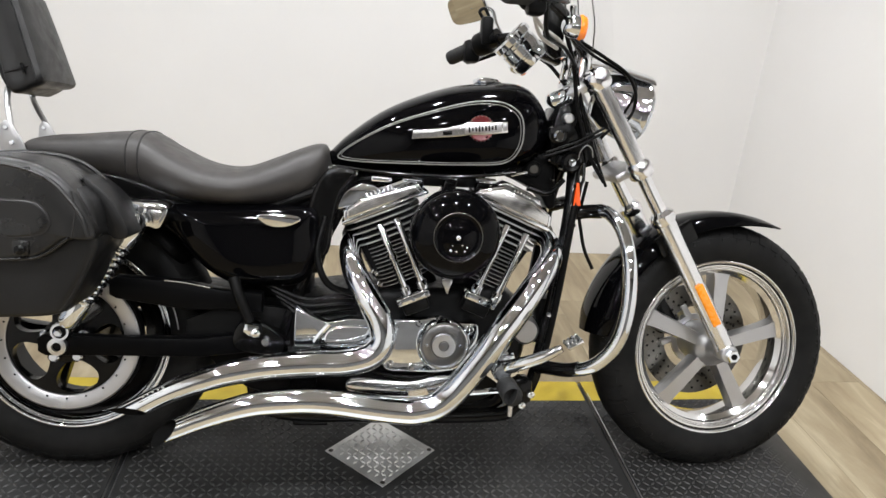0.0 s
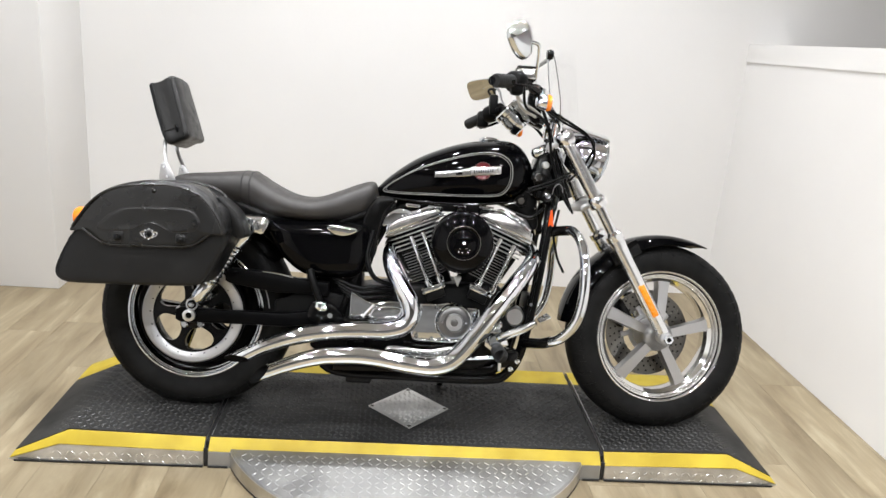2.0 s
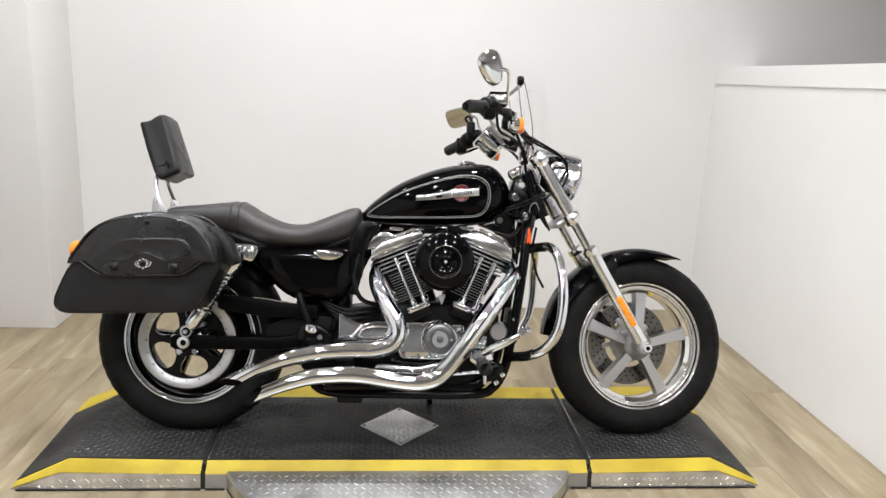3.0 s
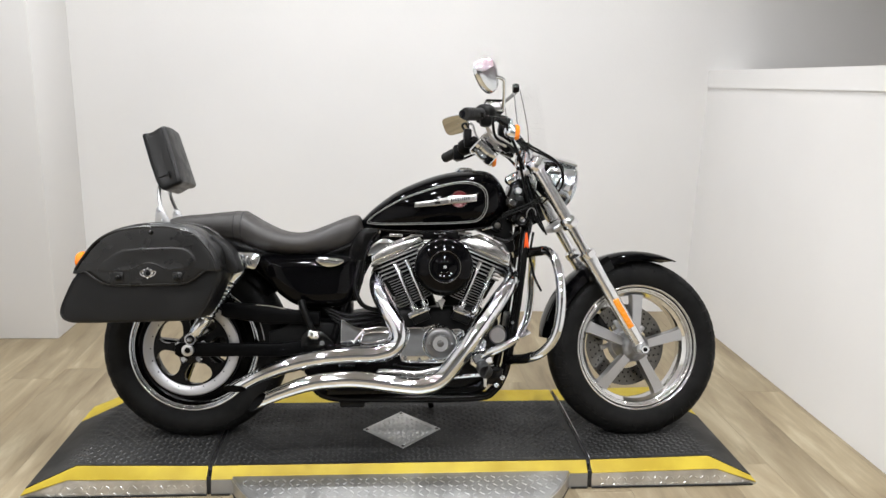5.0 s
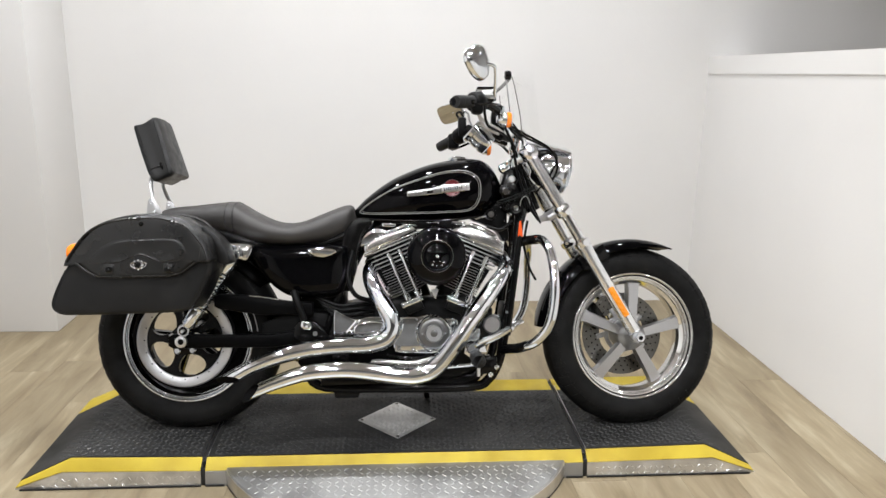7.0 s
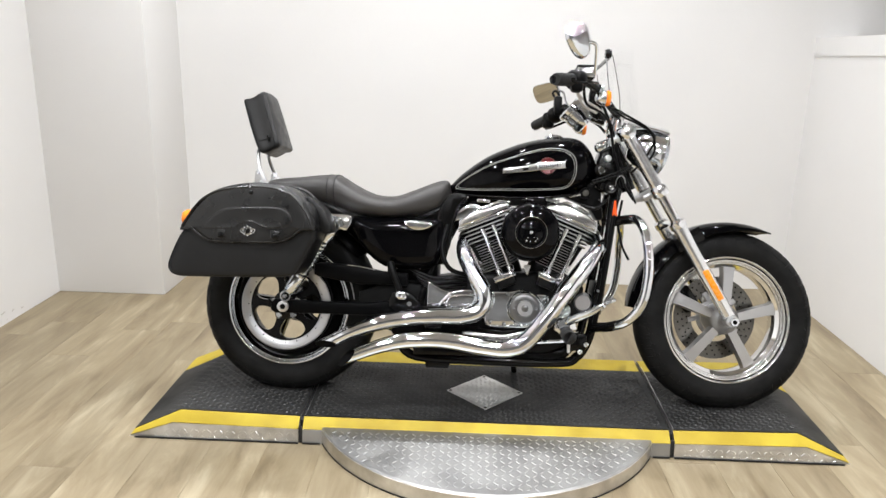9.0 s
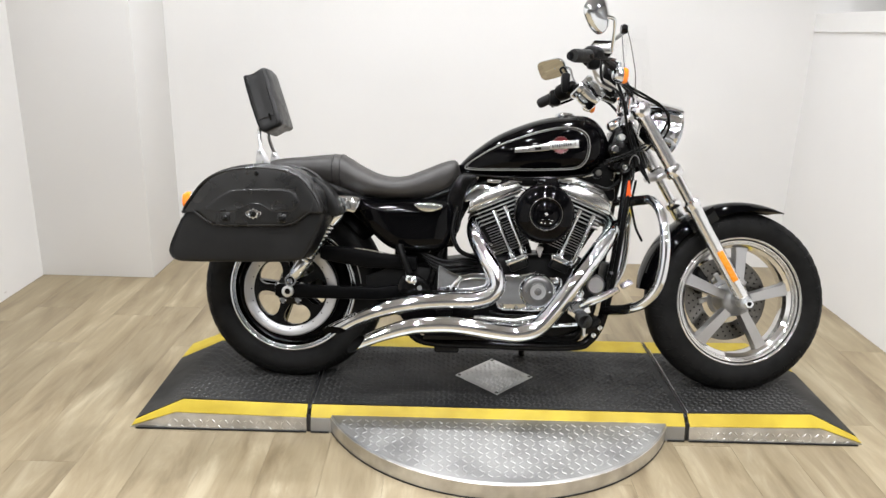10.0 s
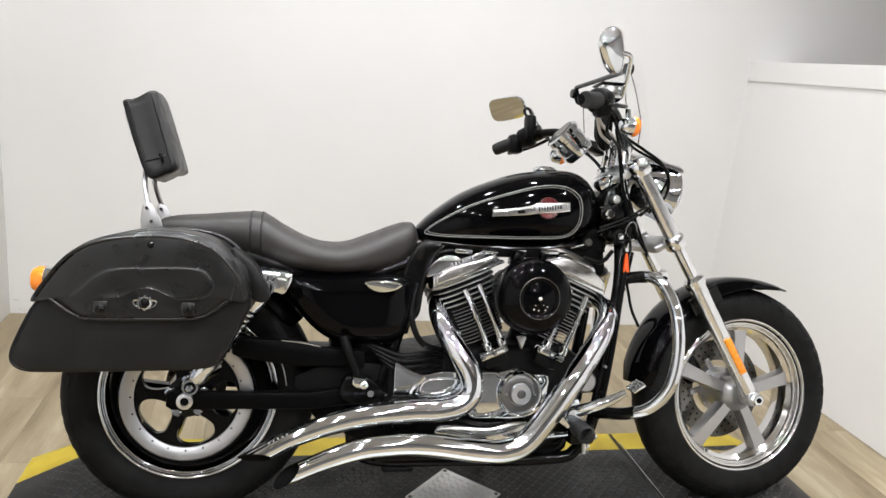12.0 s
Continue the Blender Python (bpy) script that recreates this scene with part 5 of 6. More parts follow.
        part("pushrod_tube", rod, CHROME, cyl, "polished pushrod tube")
    cx = 0.010 if lean > 0 else -0.006
    lifter = bmesh.new()
    box((cx, -0.145, -0.006), (0.076, 0.045, 0.018), 0.004, None, lifter)
    bmesh.ops.transform(lifter, matrix=at, verts=lifter.verts)
    lifter = part("lifter_block", lifter, CHROME, cyl)
    guide = bmesh.new()
    box((cx, -0.130, -0.028), (0.060, 0.055, 0.028), 0.005, None, guide)
    bmesh.ops.transform(guide, matrix=at, verts=guide.verts)
    part("lifter_guide", guide, WRINKLE, cyl)
    for x in (cx - 0.031, cx, cx + 0.031):
        bolt = bmesh.new()
        lathe([(0.006, -0.170), (0.004, -0.175)], (x, 0, -0.006), "y", 8, bolt)
        bmesh.ops.transform(bolt, matrix=at, verts=bolt.verts)
        part("lifter_bolt", bolt, CHROME, lifter)
    return cyl


cylinder((0.300, 0.440), -22.5)
cylinder((0.440, 0.440), 22.5)
part("ignition_coil", box((0.375, -0.02, 0.69), (0.17, 0.10, 0.035), 0.008), WRINKLE, bike)
for x in (0.30, 0.375, 0.45):
    part("engine_mount", box((x, -0.06, 0.672), (0.030, 0.05, 0.045), 0.005, Matrix.Rotation(radians(15), 3, "Y")), GLOSS_BLACK, bike)

# air cleaner
air = part("air_cleaner", lathe([(0.080, -0.175), (0.092, -0.185), (0.0955, -0.20), (0.0955, -0.228), (0.092, -0.243), (0.086, -0.253), (0.076, -0.2605), (0.064, -0.2665), (0.056, -0.2695), (0.0525, -0.2715), (0.0505, -0.2722), (0.0485, -0.2712), (0.046, -0.2685), (0.042, -0.2672), (0.034, -0.2692), (0.024, -0.2722), (0.013, -0.2742), (0.004, -0.2748)], (0.375, 0, 0.584), "y", 72), BLACK_PAINT, bike, "round gloss black air cleaner")
part("cover_ring", tube([(0.375 + 0.0505 * math.cos(2 * math.pi * k / 48), -0.2722, 0.584 + 0.0505 * math.sin(2 * math.pi * k / 48)) for k in range(49)], 0.0010, 6, 1), DISC_STEEL, air, "thin bright ring")
part("centre_screw", lathe([(0.0052, -0.2740), (0.0050, -0.2775), (0.0030, -0.2795), (0.0008, -0.2800)], (0.375, 0, 0.584), "y", 14), BRIGHT, air, "small chrome centre screw")
# Bright dots built in for the lamps' reflections on the dished cover.
for x, z, r in ((-0.011, -0.017, 0.0021), (0.009, -0.016, 0.0021), (0.019, -0.020, 0.0022), (-0.0145, -0.027, 0.0026), (-0.003, -0.029, 0.0022), (0.0145, -0.028, 0.0022)):
    part("lamp_glint", lathe([(r, -0.2680), (r, -0.2745), (r * 0.5, -0.2757), (r * 0.1, -0.2760)], (0.375 + x, 0, 0.584 + z), "y", 10), BRIGHT, air)
part("backing_plate", lathe([(0.075, -0.13), (0.084, -0.14), (0.084, -0.176)], (0.375, 0, 0.584), "y", 48), GLOSS_BLACK, air)
part("intake", tube([(0.375, -0.14, 0.60), (0.375, -0.05, 0.60), (0.375, 0.05, 0.60)], 0.035, 18, 2), WRINKLE, bike)

# bright fittings low between and behind the cylinders
part("tappet_clamp", plate(smooth_outline([(0.362, 0.470), (0.384, 0.472), (0.378, 0.452), (0.374, 0.440), (0.368, 0.452)], 3), -0.150, -0.135, 0.003), SATIN, bike, "small bright clamp between the cylinders")
for x, z, r in ((0.214, 0.474, 0.0085), (0.226, 0.448, 0.0065), (0.238, 0.426, 0.006)):
    part("cylinder_nut", lathe([(r, -0.085), (r, -0.104), (r * 0.7, -0.108), (r * 0.3, -0.109)], (x, 0, z), "y", 6), CHROME, bike)

# covers on the right side
gear = part("gearcase_cover", plate(smooth_outline([(0.250, 0.372), (0.262, 0.381), (0.318, 0.383), (0.36, 0.392), (0.402, 0.377), (0.447, 0.370), (0.44, 0.31), (0.415, 0.275), (0.37, 0.262), (0.30, 0.262), (0.240, 0.268), (0.236, 0.32)], 3), -0.158, -0.105, 0.010, 3), CHROME, bike, "chrome gearcase cover")
part("timer_housing", lathe([(0.060, -0.150), (0.060, -0.166), (0.056, -0.176), (0.0525, -0.179), (0.049, -0.176), (0.047, -0.171)], (0.368, 0, 0.329), "y", 56), CHROME, gear, "round chrome housing")
timer = part("timer_cover", lathe([(0.0475, -0.168), (0.0475, -0.1735), (0.045, -0.175), (0.030, -0.1745), (0.0295, -0.170), (0.0285, -0.178), (0.026, -0.180), (0.012, -0.1795), (0.0115, -0.175), (0.009, -0.175), (0.0085, -0.180), (0.005, -0.181)], (0.368, 0, 0.329), "y", 56), TIMER, gear, "round brushed timer cover")
part("timer_disc", closed_lathe([(0.012, -0.1785), (0.0255, -0.1785), (0.0255, -0.1815), (0.012, -0.1815)], (0.368, 0, 0.329), "y", 40, None), SATIN, timer, "pale brushed centre disc")
for a in (0, math.pi):
    part("timer_rivet", lathe([(0.0042, -0.172), (0.003, -0.1785)], (0.368 + 0.0375 * math.cos(a), 0, 0.329), "y", 10), CHROME, timer)
for x, z in ((0.262, 0.366), (0.312, 0.374), (0.352, 0.383), (0.43, 0.362), (0.252, 0.28), (0.30, 0.272)):
    part("cover_bolt", lathe([(0.007, -0.156), (0.007, -0.164), (0.004, -0.167)], (x, 0, z), "y", 8), CHROME, gear)
part("case_gasket", tube([(0.215, -0.13, 0.254), (0.26, -0.14, 0.247), (0.30, -0.14, 0.244), (0.335, -0.14, 0.248), (0.38, -0.13, 0.268)], 0.0065, 10, 5), GLOSS_BLACK, bike)
part("case_bottom", plate(smooth_outline([(0.165, 0.242), (0.24, 0.240), (0.30, 0.237), (0.36, 0.250), (0.41, 0.245), (0.40, 0.205), (0.34, 0.195), (0.24, 0.195), (0.16, 0.21)], 3), -0.148, -0.10, 0.010, 3), POLISHED, bike, "polished lower engine case")
spro = part("sprocket_cover", plate(smooth_outline([(0.044, 0.404), (0.052, 0.404), (0.085, 0.386), (0.117, 0.376), (0.16, 0.384), (0.214, 0.380), (0.234, 0.350), (0.218, 0.318), (0.13, 0.310), (0.086, 0.312), (0.046, 0.308), (0.042, 0.35)], 3), -0.172, -0.110, 0.013, 3), CHROME, bike, "chrome sprocket cover")
part("cover_rib", tube([(0.117, -0.171, 0.372), (0.100, -0.173, 0.352), (0.088, -0.173, 0.335), (0.084, -0.171, 0.316)], 0.006, 8, 4), CHROME, spro)
part("cover_boss", plate(smooth_outline([(0.124, 0.366), (0.20, 0.370), (0.216, 0.348), (0.20, 0.326), (0.118, 0.324), (0.104, 0.340)], 3), -0.178, -0.166, 0.005, 3), CHROME, spro)
part("oil_filter", tube([(0.565, -0.02, 0.335), (0.60, -0.02, 0.335), (0.64, -0.02, 0.335)], 0.038, 24, 1), CHROME, bike, "chrome oil filter")
part("cam_boss", lathe([(0.026, -0.120), (0.032, -0.112), (0.034, -0.08)], (0.566, 0, 0.349), "y", 24), CAST, bike)
part("cam_boss", lathe([(0.018, -0.15), (0.02, -0.14), (0.02, -0.1)], (0.505, 0, 0.325), "y", 16), CHROME, bike)


# exhaust pipes with heat shields, slash-cut ends
def pipe(name, pts, radii, cut):
    """A chrome pipe whose open end is cut at a slant, longest above and on the far side, and is dark inside."""
    line = spline(pts, 6)
    grown = np.interp(np.linspace(0, len(radii) - 1, len(line)), range(len(radii)), radii).tolist()
    bm, n = bmesh.new(), 28
    side, rings = Vector((0, 1, 0)), []
    for k, q in enumerate(line):
        d = (line[min(k + 1, len(line) - 1)] - line[max(k - 1, 0)]).normalized()
        side = (side - d * side.dot(d)).normalized()
        up = side.cross(d)
        ring = []
        for j in range(n):
            t = 2 * math.pi * j / n
            off = side * math.cos(t) + up * math.sin(t)
            slant = cut * (0.40 + 0.45 * math.cos(t) + math.copysign(0.12, up.z) * math.sin(t)) if k == len(line) - 1 else 0.0
            ring.append(bm.verts.new(q + off * grown[k] + d * slant))
        rings.append(ring)
    stitch(bm, rings, caps=False)
    bm.faces.new(rings[0][::-1])
    rim = [v.co.copy() for v in rings[-1]]
    ob = part(name, bm, CHROME, bike, "chrome exhaust pipe with slash-cut tip")
    tip = bmesh.new()
    inner = []
    for g, deep in ((1.0, 0.0), (0.93, -0.0005), (0.90, -0.10), (0.3, -0.11)):
        inner.append([tip.verts.new(line[-1] + (v - line[-1]) * g + d * deep) for v in rim])
    stitch(tip, inner, caps=False)
    tip.faces.new(inner[-1])
    part("tip", tip, HOLLOW_SHADE, ob, "dark open pipe end")
    return ob


UPPER = [(0.168, -0.040, 0.560), (0.156, -0.105, 0.530), (0.166, -0.158, 0.490), (0.196, -0.19, 0.438), (0.226, -0.205, 0.388), (0.231, -0.212, 0.346), (0.205, -0.216, 0.314), (0.150, -0.220, 0.300), (0.082, -0.224, 0.2985), (0.0, -0.228, 0.293), (-0.06, -0.231, 0.284), (-0.11, -0.234, 0.273), (-0.16, -0.236, 0.257), (-0.21, -0.238, 0.237), (-0.258, -0.240, 0.212)]
upper = pipe("exhaust_pipe", UPPER, [0.022, 0.024, 0.026, 0.028, 0.0285, 0.0285, 0.0285, 0.0285, 0.028, 0.0272, 0.0267, 0.0257, 0.0242, 0.0225, 0.0212], 0.075)
LOWER = [(0.600, -0.040, 0.575), (0.612, -0.105, 0.553), (0.598, -0.165, 0.522), (0.552, -0.215, 0.470), (0.490, -0.235, 0.385), (0.425, -0.242, 0.295), (0.365, -0.245, 0.226), (0.312, -0.246, 0.205), (0.26, -0.246, 0.2055), (0.20, -0.246, 0.213), (0.144, -0.246, 0.221), (0.085, -0.247, 0.226), (0.03, -0.248, 0.2245), (-0.031, -0.250, 0.219), (-0.088, -0.252, 0.2045), (-0.14, -0.255, 0.187), (-0.183, -0.258, 0.170)]
lower = pipe("exhaust_pipe", LOWER, [0.022, 0.023, 0.026, 0.028, 0.0295, 0.0295, 0.029, 0.029, 0.0285, 0.0285, 0.028, 0.0275, 0.0270, 0.0260, 0.0240, 0.0218, 0.0205], 0.075)
for line, owner, r in ((UPPER[7:], upper, 0.026), (LOWER[8:], lower, 0.0262)):
    fade = [r * (1 - 0.22 * k / (len(line) - 1)) for k in range(len(line))]
    part("shield_seam", tube([(x, y - g * 0.80, z + g * 0.60) for (x, y, z), g in zip(line, fade)], 0.0014, 6, 5), GLOSS_BLACK, owner, "dark edge of the heat shield")
    part("shield_lip", tube([(x, y - g * 0.86, z + g * 0.53) for (x, y, z), g in zip(line, fade)], 0.0016, 6, 5), CHROME, owner)
for k, (w, h) in enumerate(((0.008, 0.010), (0.005, 0.008), (0.007, 0.011), (0.006, 0.008), (0.007, 0.010))):
    part("raised_mark", box((-0.252 + 0.010 * k, -0.2535, 0.2335 + 0.0048 * k), (w * 0.7, 0.002, h * 0.7), 0.001, Matrix.Rotation(radians(-26), 3, "Y")), SATIN, upper, "small raised mark")
part("exhaust_bracket", plate([(0.03, 0.33), (0.10, 0.33), (0.09, 0.20), (0.04, 0.20)], -0.20, -0.18, 0.004), GLOSS_BLACK, bike)
# Added filler that keeps the space between the pipes dark.
part("lower_gap_filler", plate(smooth_outline([(-0.06, 0.262), (0.06, 0.285), (0.20, 0.290), (0.34, 0.285), (0.40, 0.262), (0.37, 0.215), (0.28, 0.190), (0.10, 0.195), (-0.02, 0.200), (-0.08, 0.225)], 3), -0.135, -0.06, 0.012, 3), ARM_BLACK, bike, "matt black filler added behind the pipes")
part("exhaust_bracket", plate([(0.0, 0.20), (0.30, 0.20), (0.30, 0.17), (0.0, 0.165)], -0.19, -0.17, 0.004), GLOSS_BLACK, bike)
for pts in ([(0.170, -0.035, 0.563), (0.166, -0.055, 0.553)], [(0.598, -0.035, 0.577), (0.603, -0.055, 0.569)]):
    part("exhaust_flange", tube(pts, 0.030, 20, 1), DISC_STEEL, bike)

# frame
for y in (-0.095, 0.095):
    part("frame_tube", tube([(0.672, y * 0.5, 0.75), (0.655, y * 1.05, 0.63), (0.632, y * 1.1, 0.45), (0.607, y * 1.1, 0.30), (0.590, y * 1.05, 0.22), (0.555, y, 0.160), (0.49, y, 0.137), (0.20, y, 0.135), (-0.02, y, 0.15), (-0.06, y, 0.25)], 0.016, 14, 6), GLOSS_BLACK, bike, "gloss black frame tube")
    part("rear_frame", tube([(0.10, y, 0.66), (-0.05, y, 0.61), (-0.25, y, 0.60), (-0.42, y, 0.66)], 0.014, 12, 5), GLOSS_BLACK, bike)
    part("seat_post", tube([(0.10, y, 0.66), (0.06, y, 0.48), (0.0, y, 0.30), (-0.04, y, 0.18)], 0.016, 12, 5), GLOSS_BLACK, bike)
part("backbone", tube([(0.62, 0, 0.80), (0.40, 0, 0.72), (0.10, 0, 0.66)], 0.03, 16, 3), GLOSS_BLACK, bike)
reg = part("regulator", box((0.625, 0.0, 0.36), (0.04, 0.12, 0.11), 0.006, Matrix.Rotation(radians(8), 3, "Y")), WRINKLE, bike, "black finned regulator")
loom = part("wiring_loom", tube([(0.668, -0.115, 0.70), (0.652, -0.124, 0.60), (0.636, -0.128, 0.47), (0.616, -0.126, 0.33), (0.600, -0.12, 0.25)], 0.0085, 10, 5), CABLE, bike, "black wiring loom along the frame tube")
for k in range(5):
    t = 0.15 + 0.18 * k
    q = Vector((0.662, -0.122, 0.66)).lerp(Vector((0.604, -0.122, 0.27)), t)
    part("loom_clip", lathe([(0.0100, -0.004), (0.0112, 0.0), (0.0100, 0.004)], q, (0.15, 0, 1), 12), CAST if k % 2 else PLASTIC, loom)
part("hanger", plate([(0.12, 0.705), (0.17, 0.70), (0.15, 0.62), (0.11, 0.54), (0.09, 0.46), (0.06, 0.46), (0.085, 0.60), (0.10, 0.67)], -0.05, -0.02, 0.006), GLOSS_BLACK, bike)

# side cover, oil tank and tool cover
side_cover = part("side_cover", dome(smooth_outline([(-0.238, 0.612), (-0.17, 0.618), (-0.05, 0.622), (0.060, 0.620), (0.084, 0.600), (0.086, 0.545), (0.080, 0.495), (0.060, 0.460), (0.015, 0.446), (-0.075, 0.446), (-0.128, 0.462), (-0.180, 0.505), (-0.228, 0.570)], 5), -0.06, -0.118, -0.164, 0.055, 10, 0.0), BLACK_PAINT, bike, "gloss black side cover", 60)
part("cover_lip", tube([(-0.11, -0.122, 0.456), (-0.05, -0.124, 0.448), (0.03, -0.124, 0.449), (0.062, -0.122, 0.464)], 0.003, 8, 4), ARM_BLACK, side_cover)
for k, x in enumerate((-0.068, -0.038, -0.012, 0.012)):
    part("cover_rivet", lathe([(0.0025, -0.124), (0.0018, -0.129)], (x, 0, 0.448), "y", 8), CAST, side_cover)
part("side_badge", plate(smooth_outline([(-0.04, 0.605), (0.0, 0.61), (0.045, 0.606), (0.05, 0.595), (0.02, 0.582), (-0.01, 0.582), (-0.03, 0.592)], 3), -0.180, -0.165, 0.004), CHROME, side_cover, "chrome bolt cover")
strut = part("fender_strut", plate(smooth_outline([(-0.304, 0.622), (-0.262, 0.627), (-0.226, 0.625), (-0.212, 0.612), (-0.226, 0.578), (-0.238, 0.572), (-0.254, 0.576), (-0.272, 0.560), (-0.294, 0.562)], 3), -0.205, -0.12, 0.006), CHROME, bike, "chrome fender strut bracket")
part("strut_hollow", plate([(-0.250, 0.612), (-0.226, 0.611), (-0.221, 0.604), (-0.232, 0.584), (-0.243, 0.584)], -0.2065, -0.19, 0.002), POLISHED, strut)
part("strut_bolt", lathe([(0.017, -0.20), (0.017, -0.218), (0.014, -0.222), (0.009, -0.222), (0.008, -0.228), (0.004, -0.230)], (-0.280, 0, 0.592), "y", 20), CHROME, bike)
part("strut_bolt", lathe([(0.010, -0.20), (0.010, -0.212), (0.006, -0.216)], (-0.262, 0, 0.612), "y", 12), CHROME, bike)
part("battery_box", box((-0.02, 0.02, 0.50), (0.18, 0.16, 0.20), 0.012), WRINKLE, bike)

# swing arm, belt guard, shock absorbers
for y in (-0.125, 0.125):
    part("swing_arm", plate([(RX - 0.045, 0.292), (RX - 0.030, 0.283), (RX + 0.10, 0.284), (-0.16, 0.284), (-0.03, 0.300), (-0.03, 0.345), (-0.16, 0.326), (RX + 0.10, 0.326), (RX - 0.030, 0.330), (RX - 0.045, 0.322)], y - 0.016, y + 0.016, 0.006, 2), ARM_BLACK, bike, "black boxed swing arm")
    sh0, sh1 = Vector((-0.440, y * 1.28, 0.345)), Vector((-0.272, y * 1.6, 0.588))
    d = sh1 - sh0
    shock = part("shock_absorber", tube([sh0, sh1], 0.008, 10, 1), CHROME, bike, "chrome and black rear shock absorber")
    part("shock_body", tube([sh0 + d * 0.06, sh0 + d * 0.10, sh0 + d * 0.28, sh0 + d * 0.30], [0.018, 0.023, 0.023, 0.018], 18, 1), CHROME, shock)
    part("shock_shroud", tube([sh0 + d * 0.80, sh0 + d * 0.82, sh0 + d * 0.94, sh0 + d * 0.96], [0.02, 0.024, 0.024, 0.02], 18, 1), CHROME, shock)
    coil = []
    up = d.normalized()
    u = up.orthogonal().normalized()
    w = up.cross(u)
    for k in range(11 * 10 + 1):
        a = 2 * math.pi * k / 10
        coil.append(sh0 + d * (0.26 + 0.56 * k / 110) + 0.019 * (u * math.cos(a) + w * math.sin(a)))
    part("coil_spring", tube(coil, 0.0045, 7, 1), CHROME, shock, "chrome coil spring")
    for q in (sh0, sh1):
        part("shock_eye", lathe([(0.0185, -0.014), (0.0200, -0.010), (0.0200, 0.014)], q, "y", 18), CHROME, shock)
        part("eye_bush", lathe([(0.0135, -0.0160), (0.0135, -0.0145)], q, "y", 16), PLASTIC, shock)
        part("shock_bolt", lathe([(0.0095, -0.016), (0.0095, -0.024), (0.006, -0.027)], q, "y", 6), CHROME, shock)
part("upper_arm", plate([(-0.350, 0.452), (-0.335, 0.460), (-0.21, 0.453), (-0.115, 0.436), (-0.03, 0.430), (-0.03, 0.388), (-0.11, 0.392), (-0.19, 0.390), (-0.335, 0.412), (-0.350, 0.420)], -0.145, -0.105, 0.006, 2), ARM_BLACK, bike, "black boxed frame arm")
# Satin line that stands in for a lamp's highlight along the black arm.
part("upper_arm_glint", tube([(-0.235, -0.1445, 0.4545), (-0.19, -0.1445, 0.450), (-0.14, -0.1445, 0.4405)], 0.0012, 6, 3), SATIN, bike, "thin bright line for the lamp highlight on the arm")
# Added filler that makes the gap behind the engine read dark.
part("rear_gap_filler", plate([(-0.24, 0.425), (-0.10, 0.420), (0.06, 0.425), (0.07, 0.22), (-0.03, 0.20), (-0.14, 0.235), (-0.20, 0.300)], -0.055, 0.055, 0.008), ARM_BLACK, bike, "matt black filler that darkens the gap behind the engine")
for r, a0, a1, y in ((0.236, 30, 6, -0.088),):
    part("guard_edge", tube([(RX + r * math.cos(radians(a0 + (a1 - a0) * k / 8)), y, RZ + r * math.sin(radians(a0 + (a1 - a0) * k / 8))) for k in range(9)], 0.0016, 8, 2), CAST, bike)
part("belt_guard", plate([(-0.33, 0.425), (-0.10, 0.415), (-0.10, 0.30), (-0.27, 0.34), (-0.30, 0.40)], 0.06, 0.10, 0.006), PLASTIC, bike)
for first, last in ((62, 35), (14, -8)):
    part("inner_guard", fender(RX, RZ, 0.333, first, last, 0.085, 12), ARM_BLACK, bike, "matt black inner mudguard")
# passenger peg and mounts
peg = part("passenger_peg", tube([(-0.086, -0.175, 0.470), (-0.074, -0.185, 0.435), (-0.050, -0.19, 0.378)], [0.0125, 0.0115, 0.0105], 14, 3), PLASTIC, bike, "folded black rubber passenger peg")
part("peg_mount", plate([(-0.060, 0.376), (-0.030, 0.372), (-0.026, 0.352), (-0.050, 0.346), (-0.064, 0.358)], -0.195, -0.15, 0.005), CHROME, peg)
part("peg_bracket", plate(smooth_outline([(-0.075, 0.37), (-0.02, 0.368), (0.02, 0.33), (0.01, 0.30), (-0.05, 0.30), (-0.09, 0.32)], 3), -0.165, -0.12, 0.008), GLOSS_BLACK, peg)
part("peg_bolt", lathe([(0.010, -0.20), (0.010, -0.21), (0.006, -0.213)], (-0.036, 0, 0.358), "y", 10), CHROME, peg)
part("peg_bolt", lathe([(0.008, -0.17), (0.008, -0.19)], (-0.017, 0, 0.334), "y", 10), CHROME, peg)
part("linkage_plate", plate([(-0.20, 0.36), (-0.10, 0.40), (0.02, 0.39), (0.04, 0.30), (-0.05, 0.285), (-0.20, 0.30)], -0.105, -0.09, 0.005), WRINKLE, bike)
part("linkage_rod", tube([(-0.22, -0.13, 0.318), (-0.10, -0.135, 0.316), (0.03, -0.13, 0.318)], 0.005, 8, 3), GLOSS_BLACK, bike)
for k in range(4):
    part("oil_hose", tube([(-0.02 + 0.01 * k, -0.12, 0.445 - 0.012 * k), (0.06, -0.14, 0.42 - 0.014 * k), (0.12, -0.13, 0.425 - 0.016 * k), (0.20, -0.10, 0.42 - 0.01 * k)], 0.0055, 8, 5), CABLE, bike)
part("oil_hose", tube([(0.10, -0.11, 0.60), (0.085, -0.13, 0.52), (0.11, -0.14, 0.455), (0.17, -0.12, 0.43)], 0.008, 10, 5), CABLE, bike)
part("ignition_cover", plate(smooth_outline([(0.105, 0.705), (0.165, 0.700), (0.135, 0.655), (0.118, 0.585), (0.108, 0.52), (0.078, 0.50), (0.058, 0.55), (0.066, 0.64)], 4), -0.115, -0.05, 0.016, 3), GLOSS_BLACK, bike, "gloss black cover behind the cylinder")
